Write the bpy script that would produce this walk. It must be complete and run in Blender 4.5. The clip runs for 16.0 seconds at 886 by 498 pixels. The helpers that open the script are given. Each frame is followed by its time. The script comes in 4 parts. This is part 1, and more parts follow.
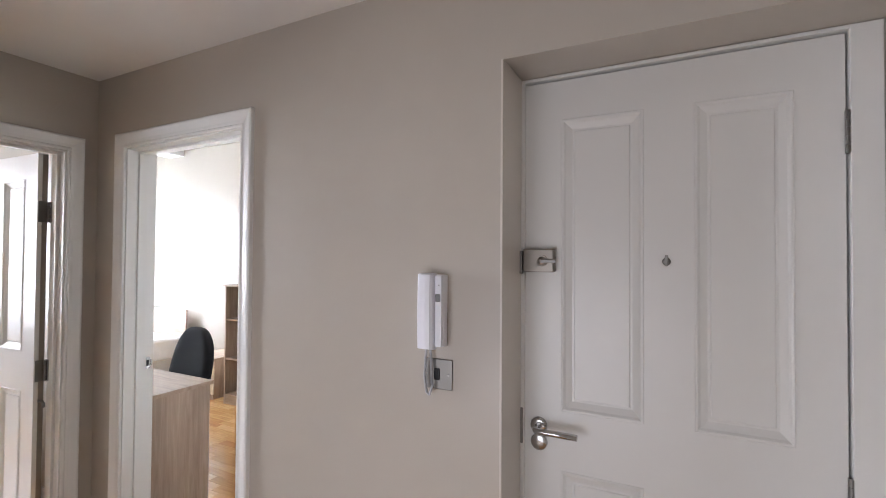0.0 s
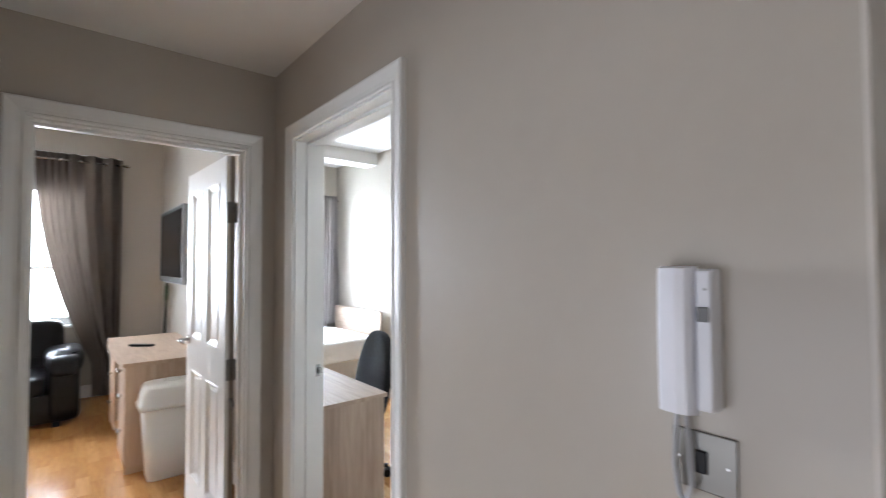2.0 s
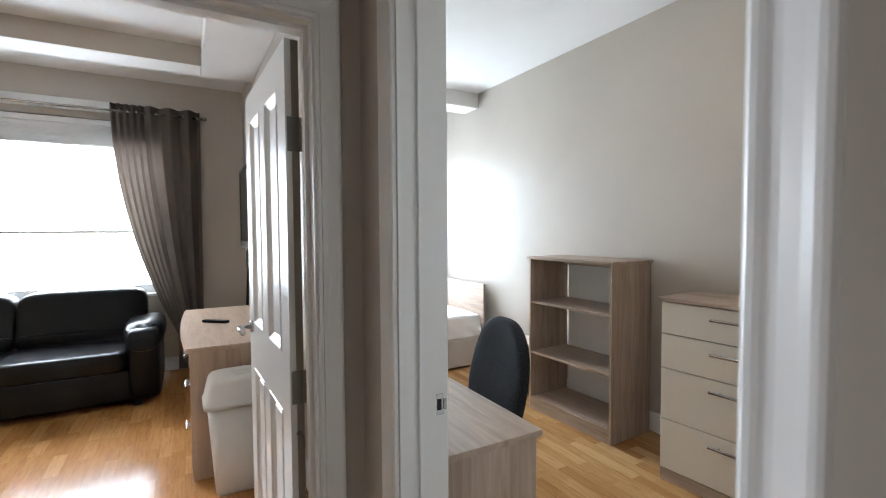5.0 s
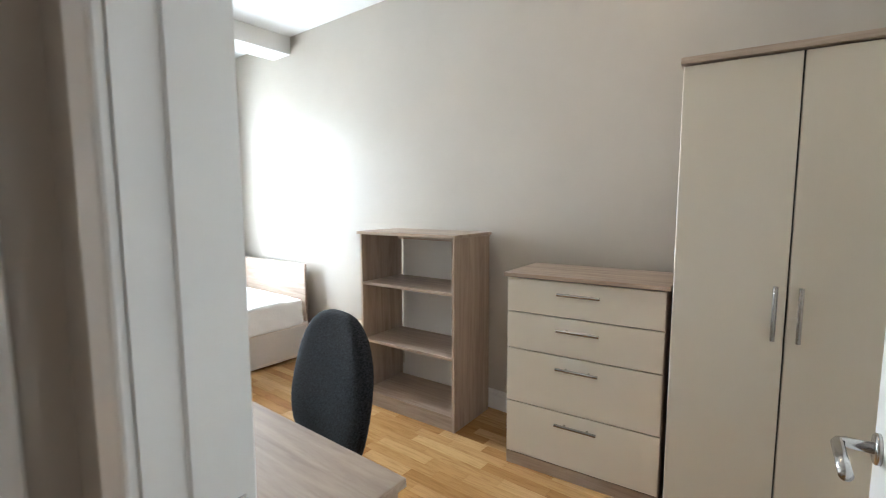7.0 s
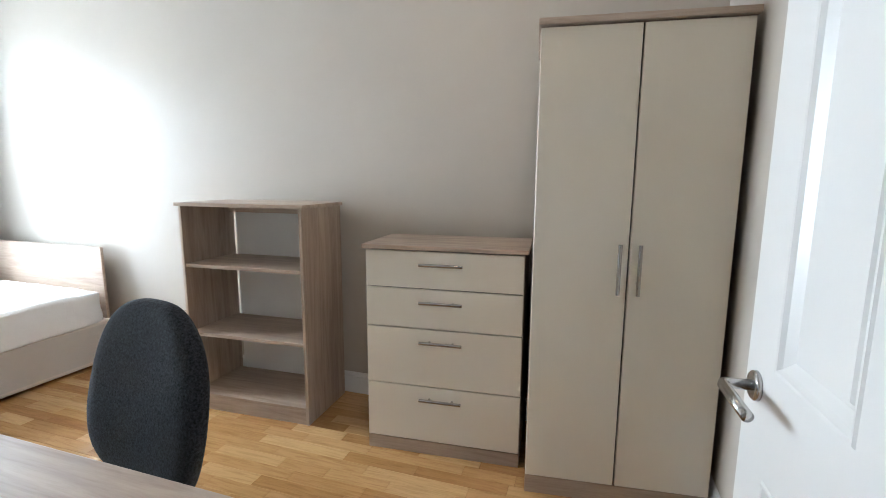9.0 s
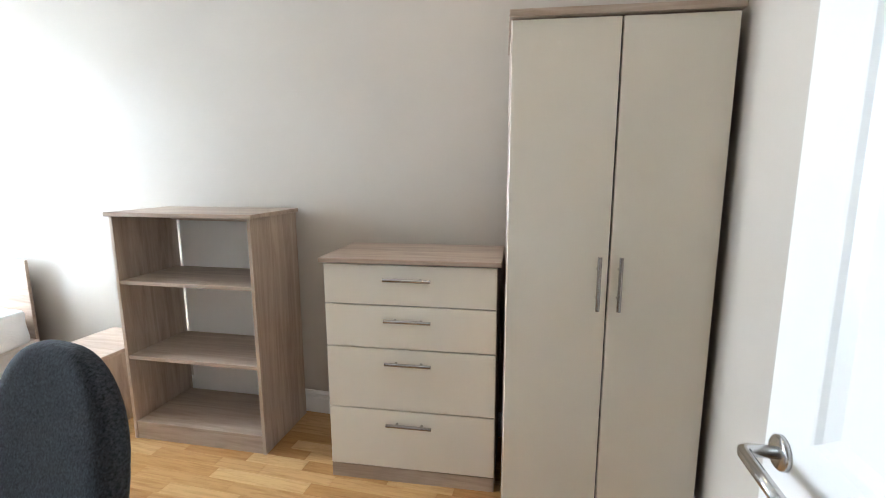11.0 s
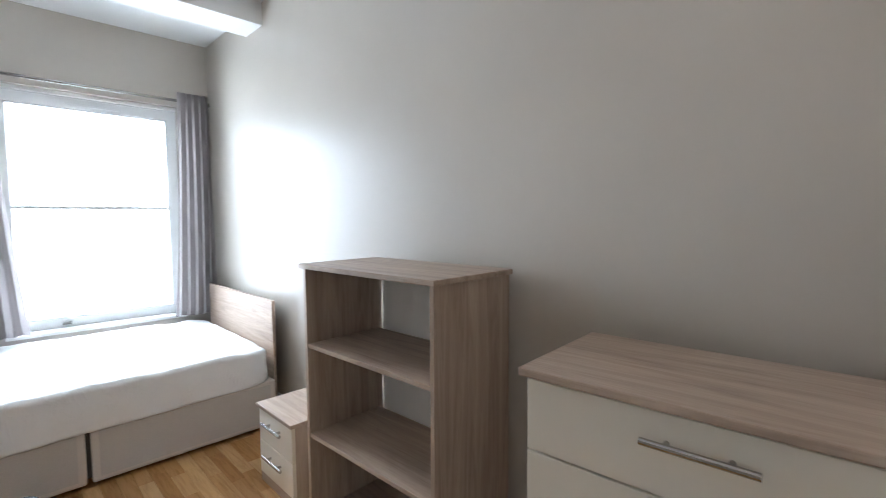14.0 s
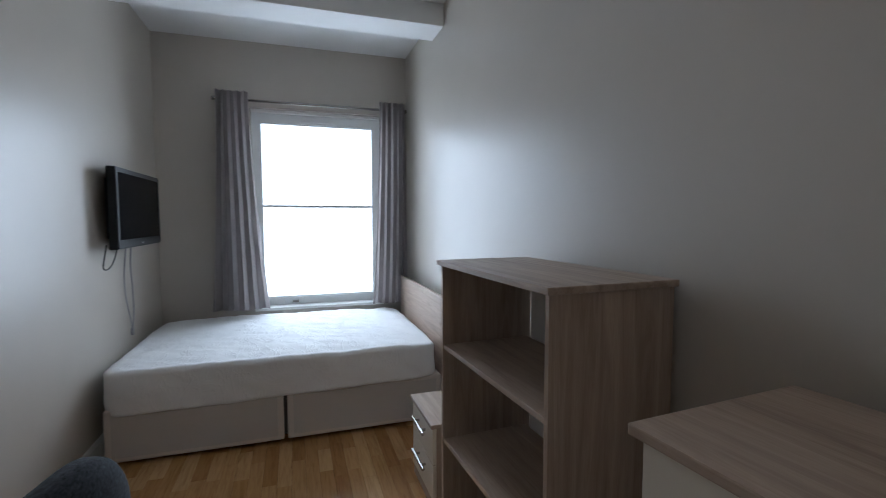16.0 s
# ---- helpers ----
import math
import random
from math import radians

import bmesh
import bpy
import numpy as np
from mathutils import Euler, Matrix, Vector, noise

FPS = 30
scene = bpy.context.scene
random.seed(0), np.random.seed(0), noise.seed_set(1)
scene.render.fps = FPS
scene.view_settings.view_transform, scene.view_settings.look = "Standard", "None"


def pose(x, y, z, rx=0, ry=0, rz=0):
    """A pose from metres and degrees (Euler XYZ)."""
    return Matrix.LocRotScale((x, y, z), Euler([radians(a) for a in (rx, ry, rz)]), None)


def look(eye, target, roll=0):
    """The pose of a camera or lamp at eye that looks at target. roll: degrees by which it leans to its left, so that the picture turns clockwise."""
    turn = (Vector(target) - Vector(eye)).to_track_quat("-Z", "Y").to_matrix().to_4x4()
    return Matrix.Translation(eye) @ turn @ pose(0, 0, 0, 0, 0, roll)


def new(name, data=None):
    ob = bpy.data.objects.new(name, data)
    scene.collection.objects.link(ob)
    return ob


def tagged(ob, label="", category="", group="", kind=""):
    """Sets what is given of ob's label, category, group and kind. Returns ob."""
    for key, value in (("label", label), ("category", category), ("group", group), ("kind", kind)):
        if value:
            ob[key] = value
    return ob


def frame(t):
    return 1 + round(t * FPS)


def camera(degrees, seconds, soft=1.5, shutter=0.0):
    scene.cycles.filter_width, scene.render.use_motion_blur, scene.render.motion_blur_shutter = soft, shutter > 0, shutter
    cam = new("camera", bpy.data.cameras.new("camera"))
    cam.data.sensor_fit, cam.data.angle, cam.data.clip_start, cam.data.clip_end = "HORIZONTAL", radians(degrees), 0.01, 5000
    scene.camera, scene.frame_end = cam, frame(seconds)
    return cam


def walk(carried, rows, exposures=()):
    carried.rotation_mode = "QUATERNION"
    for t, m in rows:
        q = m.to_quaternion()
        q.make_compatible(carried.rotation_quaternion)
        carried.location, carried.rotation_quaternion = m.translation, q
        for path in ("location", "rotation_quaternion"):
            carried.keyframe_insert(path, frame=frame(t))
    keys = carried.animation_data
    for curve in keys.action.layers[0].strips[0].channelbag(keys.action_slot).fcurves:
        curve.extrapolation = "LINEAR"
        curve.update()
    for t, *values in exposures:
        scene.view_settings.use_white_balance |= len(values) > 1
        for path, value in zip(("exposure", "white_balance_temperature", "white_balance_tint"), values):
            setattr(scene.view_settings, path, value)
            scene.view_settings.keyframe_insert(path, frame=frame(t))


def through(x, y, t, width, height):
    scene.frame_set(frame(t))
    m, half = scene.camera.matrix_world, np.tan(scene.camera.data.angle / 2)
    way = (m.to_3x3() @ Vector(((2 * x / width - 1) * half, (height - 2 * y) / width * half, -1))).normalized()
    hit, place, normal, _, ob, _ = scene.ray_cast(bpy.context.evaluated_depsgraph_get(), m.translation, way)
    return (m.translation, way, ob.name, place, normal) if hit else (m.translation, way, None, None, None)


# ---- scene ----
cam = camera(88.6, 16.0, soft=0.7, shutter=0.4)
PATH = [
    (0, (1.507, 0.799, 1.474), (0.606, 2.584, 1.51), 0.4),
    (0.5, (1.439, 0.943, 1.456), (0.515, 2.717, 1.506), 0.2),
    (1, (1.356, 1.068, 1.45), (0.335, 2.787, 1.506), 0.1),
    (1.5, (1.273, 1.164, 1.439), (0.039, 2.737, 1.493), 0.1),
    (2, (1.169, 1.253, 1.433), (-0.369, 2.531, 1.492), -0.2),
    (2.5, (1.061, 1.303, 1.432), (-0.677, 2.292, 1.484), -0.5),
    (3, (0.894, 1.347, 1.421), (-0.927, 2.173, 1.461), -0.4),
    (5.5, (0.087, 1.644, 1.386), (-1.593, 2.721, 1.246), -0.3),
    (6, (-0.037, 1.701, 1.375), (-1.612, 2.921, 1.206), -0.2),
    (6.5, (-0.123, 1.758, 1.373), (-1.528, 3.169, 1.19), -0.0),
    (7, (-0.195, 1.85, 1.372), (-1.421, 3.416, 1.167), -0.2),
    (7.5, (-0.252, 1.904, 1.361), (-1.36, 3.555, 1.148), 0.1),
    (8, (-0.3, 1.945, 1.355), (-1.292, 3.663, 1.106), -0.1),
    (8.5, (-0.322, 1.972, 1.346), (-1.146, 3.773, 1.068), 0.1),
    (9, (-0.355, 1.978, 1.311), (-0.966, 3.859, 1.012), 0.4),
    (11.5, (-0.434, 2.258, 1.379), (-0.905, 4.173, 1.048), -0.1),
    (12, (-0.494, 2.4, 1.383), (-1.158, 4.271, 1.143), -0.1),
    (12.5, (-0.573, 2.553, 1.373), (-1.404, 4.361, 1.178), -0.35),
    (13, (-0.643, 2.691, 1.379), (-1.652, 4.408, 1.2), -0.5),
    (13.5, (-0.692, 2.836, 1.367), (-1.881, 4.437, 1.213), -0.4),
    (14, (-0.732, 2.97, 1.374), (-2.151, 4.372, 1.235), -0.3),
    (14.5, (-0.766, 3.079, 1.363), (-2.345, 4.298, 1.229), -0.3),
    (15, (-0.816, 3.195, 1.347), (-2.53, 4.218, 1.218), -0.3),
    (15.5, (-0.819, 3.27, 1.345), (-2.631, 4.106, 1.219), -0.4),
    (16, (-0.768, 3.328, 1.351), (-2.665, 3.948, 1.216), -0.1),
]
EXPOSURES = [(0.0, -0.02, 6250, 18), (1.5, -0.1, 5980, 14), (3.0, -0.22, 6000, 12), (5.5, -0.55, 6050, 11), (6.5, -0.38, 6100, 10), (7.0, -0.22, 6120, 10), (8.0, -0.33, 6030, 10), (9.0, -0.28, 5950, 11), (11.5, 0.1, 5960, 11), (12.5, 0.1, 6050, 11),
             (13.5, -0.32, 5900, 11), (14.5, -1.24, 5780, 14), (16.0, -2.18, 5650, 13)]
walk(cam, [(t, look(eye, target, roll)) for t, eye, target, roll in PATH], EXPOSURES)

# ---- world, daylight and exposure ----
world = bpy.data.worlds.new("world")
scene.world = world
world.use_nodes = True
wn = world.node_tree
sky = wn.nodes.new("ShaderNodeTexSky")
sky.sky_type, sky.sun_disc = "NISHITA", False
sky.sun_elevation, sky.sun_rotation = radians(40), radians(60)
wn.links.new(sky.outputs[0], wn.nodes["Background"].inputs[0])
wn.nodes["Background"].inputs[1].default_value = 0.08


def area_light(name, m, w, h, watts, colour):
    """An area lamp: sky light at a window, or unseen fill in the hall."""
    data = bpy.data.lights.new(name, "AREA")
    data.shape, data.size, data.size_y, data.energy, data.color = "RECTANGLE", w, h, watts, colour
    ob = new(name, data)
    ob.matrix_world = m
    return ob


area_light("bedroom_window_light", pose(-5.70, 3.555, 1.46, 0, -66, 0), 2.10, 1.26, 325, (0.835, 0.938, 1.0))
area_light("living_window_light", pose(-5.70, 0.58, 1.64, 0, -66, 0), 2.00, 1.68, 310, (0.88, 0.95, 1.0))
# Added fill for the hall; it stands in an unseen opening, not a window.
area_light("hall_window_light", pose(0.70, -0.21, 0.75, 90, 0, 0), 1.46, 1.16, 19, (0.94, 0.97, 1.0))


# ---- materials ----
class Mat:
    def __init__(self, name, rough=0.5, metal=0.0, spec=0.5):
        self.m = bpy.data.materials.new(name)
        self.m.use_nodes = True
        self.t = self.m.node_tree
        self.b = self.t.nodes["Principled BSDF"]
        self.b.inputs["Roughness"].default_value = rough
        self.b.inputs["Metallic"].default_value = metal
        self.b.inputs["Specular IOR Level"].default_value = spec

    def node(self, kind, **values):
        n = self.t.nodes.new(kind)
        for k, v in values.items():
            n.inputs[k].default_value = v
        return n

    def link(self, a, b):
        self.t.links.new(a, b)

    def coords(self, scale=(1, 1, 1)):
        c = self.t.nodes.new("ShaderNodeTexCoord")
        mp = self.t.nodes.new("ShaderNodeMapping")
        mp.inputs["Scale"].default_value = scale
        self.link(c.outputs["Object"], mp.inputs["Vector"])
        return mp.outputs[0]

    def noise(self, vec, scale, detail=4.0, rough=0.55, distort=0.0):
        n = self.node("ShaderNodeTexNoise", Scale=scale, Detail=detail, Roughness=rough, Distortion=distort)
        self.link(vec, n.inputs["Vector"])
        return n.outputs["Fac"]

    def ramp(self, fac, *stops):
        r = self.t.nodes.new("ShaderNodeValToRGB")
        e = r.color_ramp.elements
        while len(e) < len(stops):
            e.new(0.5)
        for el, (p, c) in zip(e, stops):
            el.position, el.color = p, (*c, 1)
        self.link(fac, r.inputs[0])
        return r.outputs[0]

    def mix(self, fac, a, b, mode="MIX"):
        n = self.t.nodes.new("ShaderNodeMix")
        n.data_type, n.blend_type = "RGBA", mode
        for sock, v in ((n.inputs[0], fac), (n.inputs[6], a), (n.inputs[7], b)):
            if isinstance(v, (int, float)):
                sock.default_value = v
            elif isinstance(v, tuple):
                sock.default_value = (*v, 1)
            else:
                self.link(v, sock)
        return n.outputs[2]

    def colour(self, c):
        if isinstance(c, tuple):
            self.b.inputs["Base Color"].default_value = (*c, 1)
        else:
            self.link(c, self.b.inputs["Base Color"])
        return self

    def bump(self, fac, strength, dist=0.002):
        n = self.node("ShaderNodeBump", Strength=strength, Distance=dist)
        self.link(fac, n.inputs["Height"])
        self.link(n.outputs[0], self.b.inputs["Normal"])
        return self

    def gloss(self, fac, lo, hi):
        r = self.node("ShaderNodeMapRange")
        r.inputs["To Min"].default_value, r.inputs["To Max"].default_value = lo, hi
        self.link(fac, r.inputs["Value"])
        self.link(r.outputs[0], self.b.inputs["Roughness"])
        return self


def paint(name, c, rough, relief=0.08, spec=0.5, vary=0.04, size=260):
    m = Mat(name, rough, 0, spec)
    v = m.coords()
    big = m.noise(v, 1.3, 3)
    fine = m.noise(v, size, 2)
    lo = tuple(x * (1 - vary) for x in c)
    hi = tuple(min(1, x * (1 + vary)) for x in c)
    m.colour(m.ramp(big, (0.3, lo), (0.7, hi)))
    m.bump(fine, relief, 0.001)
    m.gloss(m.noise(v, 5, 3), rough * 0.9, rough * 1.12)
    return m.m


def timber(name, scale, dark, mid, light, rough=0.42):
    """Printed oak: long fibres, cathedral figure and pores along one axis."""
    m = Mat(name, rough)
    v = m.coords(scale)
    figure = m.noise(v, 3.8, 5, 0.6, 1.3)
    fibre = m.noise(v, 32, 4, 0.7, 0.2)
    base = m.ramp(figure, (0.28, dark), (0.47, mid), (0.72, light))
    lines = m.ramp(fibre, (0.34, (0.62, 0.58, 0.55)), (0.55, (1, 1, 1)))
    m.colour(m.mix(0.24, base, lines, "MULTIPLY"))
    m.bump(fibre, 0.12, 0.0006)
    m.gloss(fibre, rough * 1.15, rough * 0.9)
    return m.m


OAK = ((0.30, 0.220, 0.166), (0.41, 0.310, 0.238), (0.505, 0.396, 0.312))
oak_x = timber("grey_oak_along_x", (0.35, 5, 5), *OAK)
oak_z = timber("grey_oak_along_z", (5, 5, 0.35), *OAK)
BEECH = ((0.40, 0.275, 0.185), (0.48, 0.345, 0.245), (0.54, 0.405, 0.30))
beech_x = timber("light_beech_along_x", (0.5, 6, 6), *BEECH)
beech_z = timber("light_beech_along_z", (6, 6, 0.5), *BEECH)


def floor_oak(name, per_piece, tones):
    m = Mat(name, 0.3)
    v = m.coords((0.6, 7, 7))
    if per_piece:
        info = m.t.nodes.new("ShaderNodeObjectInfo").outputs["Random"]
    else:
        info = m.t.nodes.new("ShaderNodeNewGeometry").outputs["Random Per Island"]
    tone = m.ramp(info, *zip((0.0, 0.35, 0.7, 1.0), tones))
    shift = m.node("ShaderNodeVectorMath")
    shift.operation = "MULTIPLY_ADD"
    m.link(info, shift.inputs[0])
    shift.inputs[1].default_value = (31, 57, 13)
    m.link(v, shift.inputs[2])
    grain = m.noise(shift.outputs[0], 9, 5, 0.65, 0.6)
    fine = m.noise(shift.outputs[0], 60, 3, 0.6)
    g = m.ramp(grain, (0.3, (0.68, 0.62, 0.55)), (0.55, (1, 1, 1)), (0.8, (1.08, 1.06, 1.02)))
    m.colour(m.mix(0.8, tone, g, "MULTIPLY"))
    m.bump(fine, 0.08, 0.0004)
    m.gloss(grain, 0.20, 0.12)
    return m.m


HONEY = ((0.36, 0.178, 0.062), (0.44, 0.238, 0.090), (0.50, 0.290, 0.118), (0.58, 0.365, 0.165))
AMBER = ((0.42, 0.195, 0.060), (0.47, 0.228, 0.075), (0.51, 0.258, 0.090), (0.56, 0.300, 0.112))
oak_floor_piece = floor_oak("lacquered_oak_strip", True, HONEY)
oak_floor_rest = floor_oak("lacquered_oak_field", False, HONEY)
amber_piece = floor_oak("lacquered_amber_oak_strip", True, AMBER)
amber_floor = floor_oak("lacquered_amber_oak_field", False, AMBER)
wall_paint = paint("beige_wall_paint", (0.478, 0.432, 0.374), 0.32, 0.10, 0.5)
ceiling_paint = paint("white_ceiling_paint", (0.80, 0.79, 0.77), 0.8, 0.1, 0.3)
white_gloss = paint("white_gloss_paint", (0.78, 0.775, 0.75), 0.30, 0.02, 0.5, 0.02, 300)
upvc = paint("white_upvc", (0.82, 0.83, 0.83), 0.3, 0.02, 0.5, 0.01)
cream = paint("cream_gloss_board", (0.75, 0.685, 0.58), 0.33, 0.03, 0.5, 0.02, 400)
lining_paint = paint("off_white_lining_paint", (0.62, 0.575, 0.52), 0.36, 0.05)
# Brown that stands in for shade on the living room door's hinge edge.
shaded_edge = paint("shaded_edge_brown", (0.30, 0.265, 0.225), 0.7)
# Near-black backing: shade in gaps given as colour; also the floor underlay.
dark_gap = paint("dark_gap_backing", (0.035, 0.03, 0.027), 0.7)
white_board = paint("white_back_board", (0.82, 0.805, 0.78), 0.55)
bin_plastic = paint("white_bin_plastic", (0.78, 0.76, 0.72), 0.35, 0.04, 0.5, 0.02)
phone_plastic = paint("white_phone_plastic", (0.84, 0.85, 0.91), 0.3, 0.02, 0.5, 0.01)
grey_plastic = paint("grey_plastic", (0.35, 0.35, 0.37), 0.45)
black_plastic = paint("black_plastic", (0.008, 0.008, 0.009), 0.33, 0.05, 0.25)
screen_glass = paint("dark_screen", (0.004, 0.004, 0.005), 0.14, 0.0, 0.05)
leaf_green = paint("dark_green_leaf", (0.05, 0.075, 0.035), 0.5)


def metal(name, c, rough):
    m = Mat(name, rough, 1.0)
    v = m.coords((1, 1, 40))
    m.colour(m.ramp(m.noise(m.coords(), 8, 3), (0.3, tuple(x * 0.88 for x in c)), (0.7, c)))
    m.bump(m.noise(v, 60, 2), 0.03, 0.0003)
    m.gloss(m.noise(m.coords(), 30, 3), rough * 0.8, rough * 1.25)
    return m.m


steel = metal("brushed_steel", (0.52, 0.505, 0.49), 0.20)
dull_steel = metal("dull_steel", (0.24, 0.23, 0.215), 0.36)
latch_bronze = metal("worn_bronzed_steel", (0.30, 0.27, 0.235), 0.34)
chrome = metal("satin_chrome", (0.56, 0.55, 0.54), 0.22)
cord_pale = paint("pale_cord_plastic", (0.52, 0.52, 0.54), 0.45)
cord_grey = paint("cord_grey", (0.20, 0.20, 0.21), 0.5)


def cloth(name, c, scale, relief, rough=0.9, vary=0.18, sheen=0.15, through=0.0):
    m = Mat(name, rough, 0, 0.25)
    v = m.coords()
    fine = m.noise(v, scale, 3, 0.7)
    big = m.noise(v, 3, 4)
    col = m.ramp(fine, (0.3, tuple(x * (1 - vary) for x in c)), (0.7, tuple(x * (1 + vary) for x in c)))
    m.colour(m.mix(0.5, col, m.ramp(big, (0.3, (0.88, 0.88, 0.88)), (0.7, (1, 1, 1))), "MULTIPLY"))
    m.bump(fine, relief, 0.0015)
    m.b.inputs["Sheen Weight"].default_value = sheen
    if through:
        thin = m.t.nodes.new("ShaderNodeBsdfTranslucent")
        thin.inputs[0].default_value = (*c, 1)
        both = m.t.nodes.new("ShaderNodeMixShader")
        both.inputs[0].default_value = through
        m.link(m.b.outputs[0], both.inputs[1])
        m.link(thin.outputs[0], both.inputs[2])
        m.link(both.outputs[0], m.t.nodes["Material Output"].inputs[0])
    return m.m


curtain_grey = cloth("grey_curtain_cloth", (0.46, 0.424, 0.414), 300, 0.2, 0.9, 0.1, 0.1, 0.33)
curtain_taupe = cloth("taupe_curtain_cloth", (0.26, 0.222, 0.196), 300, 0.2, 0.9, 0.1, 0.1, 0.02)
chair_cloth = cloth("charcoal_chair_cloth", (0.024, 0.026, 0.032), 150, 1.0, 0.95, 0.85, 0.03)
panel_cloth = cloth("grey_beige_panel_cloth", (0.57, 0.533, 0.50), 320, 0.12, 0.9, 0.08)
bed_ticking = cloth("cream_bed_base_cloth", (0.66, 0.60, 0.55), 260, 0.12, 0.9, 0.08)


def sheet_cloth():
    m = Mat("white_mattress_cover", 0.85, 0, 0.2)
    v = m.coords()
    crinkle = m.noise(m.coords((1, 1.5, 1)), 4.2, 3, 0.5, 2.6)
    ridge = m.ramp(crinkle, (0.44, (0, 0, 0)), (0.50, (1, 1, 1)), (0.56, (0, 0, 0)))
    soft = m.noise(m.coords((1, 1.8, 1)), 3.2, 3, 0.5, 1.8)
    m.colour(m.ramp(m.noise(v, 2.2, 4), (0.3, (0.82, 0.82, 0.83)), (0.7, (0.87, 0.87, 0.87))))
    m.bump(m.mix(0.3, soft, ridge), 0.2, 0.02)
    return m.m


bed_sheet = sheet_cloth()


def leather_black():
    m = Mat("black_leather", 0.35, 0, 0.17)
    v = m.coords()
    vor = m.node("ShaderNodeTexVoronoi", Scale=160)
    m.link(v, vor.inputs["Vector"])
    m.colour(m.ramp(m.noise(v, 4, 4), (0.3, (0.004, 0.004, 0.005)), (0.7, (0.008, 0.0075, 0.0075))))
    m.bump(vor.outputs["Distance"], 0.2, 0.001)
    m.gloss(m.noise(v, 9, 3), 0.24, 0.36)
    return m.m


leather = leather_black()


def pane_glass():
    m = Mat("clear_glass", 0.02)
    m.b.inputs["Transmission Weight"].default_value = 1.0
    m.b.inputs["IOR"].default_value = 1.05
    m.colour((0.97, 0.99, 0.98))
    return m.m


glass = pane_glass()


def glow(name, c, s):
    m = Mat(name)
    m.b.inputs["Emission Strength"].default_value = s
    m.colour((0, 0, 0))
    m.b.inputs["Emission Color"].default_value = (*c, 1)
    return m.m


# ---- building helpers ----
def box(bm, x0, x1, y0, y1, z0, z1):
    v = [bm.verts.new((x, y, z)) for x in (x0, x1) for y in (y0, y1) for z in (z0, z1)]
    for f in ((0, 1, 3, 2), (4, 6, 7, 5), (0, 4, 5, 1), (2, 3, 7, 6), (0, 2, 6, 4), (1, 5, 7, 3)):
        bm.faces.new([v[i] for i in f])
    return bm


def slab(x0, x1, y0, y1, z0, z1, bevel=0.0, segments=2):
    bm = box(bmesh.new(), x0, x1, y0, y1, z0, z1)
    if bevel:
        bmesh.ops.bevel(bm, geom=bm.edges[:], offset=bevel, segments=segments, affect="EDGES", profile=0.6)
    return bm


def rod(bm, a, b, r, n=14, r2=None):
    """A capped round bar from a to b."""
    a, b = Vector(a), Vector(b)
    q = (b - a).to_track_quat("Z", "Y")
    rings = []
    for p, rr in ((a, r), (b, r if r2 is None else r2)):
        rings.append([bm.verts.new(p + q @ Vector((rr * math.cos(2 * math.pi * i / n), rr * math.sin(2 * math.pi * i / n), 0))) for i in range(n)])
    for i in range(n):
        bm.faces.new((rings[0][i], rings[0][(i + 1) % n], rings[1][(i + 1) % n], rings[1][i]))
    bm.faces.new(rings[0][::-1]), bm.faces.new(rings[1])
    return bm


def tube(points, r, n=10):
    """A bent round bar along points, with closed ends."""
    bm = bmesh.new()
    pts = [Vector(p) for p in points]
    rings = []
    for i, p in enumerate(pts):
        d = (pts[min(i + 1, len(pts) - 1)] - pts[max(i - 1, 0)]).normalized()
        q = d.to_track_quat("Z", "Y")
        rings.append([bm.verts.new(p + q @ Vector((r * math.cos(2 * math.pi * k / n), r * math.sin(2 * math.pi * k / n), 0))) for k in range(n)])
    for a, b in zip(rings, rings[1:]):
        best = min(range(n), key=lambda s: sum((a[k].co - b[(k + s) % n].co).length for k in range(n)))
        for k in range(n):
            bm.faces.new((a[k], a[(k + 1) % n], b[(k + 1 + best) % n], b[(k + best) % n]))
    bm.faces.new(rings[0][::-1]), bm.faces.new(rings[-1])
    return bm


def cushion(cx, cy, cz, sx, sy, sz, e=0.35, nu=36, nv=20, fn=None):
    """A rounded pad (superellipsoid); fn bends its points."""
    bm = bmesh.new()

    def p(c, k):
        return math.copysign(abs(c) ** k, c)

    rings = []
    for j in range(1, nv):
        b = -math.pi / 2 + math.pi * j / nv
        rings.append([])
        for i in range(nu):
            a = 2 * math.pi * i / nu
            co = Vector((sx * p(math.cos(b), e) * p(math.cos(a), e), sy * p(math.cos(b), e) * p(math.sin(a), e), sz * p(math.sin(b), e)))
            rings[-1].append(bm.verts.new(Vector((cx, cy, cz)) + (fn(co) if fn else co)))
    for r0, r1 in zip(rings, rings[1:]):
        for i in range(nu):
            bm.faces.new((r0[i], r0[(i + 1) % nu], r1[(i + 1) % nu], r1[i]))
    bm.faces.new(rings[0][::-1]), bm.faces.new(rings[-1])
    return bm


def lathe(profile, n=24):
    """A turned body from (radius, z) pairs."""
    bm = bmesh.new()
    rings = [[bm.verts.new((r * math.cos(2 * math.pi * i / n), r * math.sin(2 * math.pi * i / n), z)) for i in range(n)] for r, z in profile]
    for a, b in zip(rings, rings[1:]):
        for i in range(n):
            bm.faces.new((a[i], a[(i + 1) % n], b[(i + 1) % n], b[i]))
    bm.faces.new(rings[0][::-1]), bm.faces.new(rings[-1])
    return bm


def moved(bm, m):
    bmesh.ops.transform(bm, matrix=m, verts=bm.verts[:])
    return bm


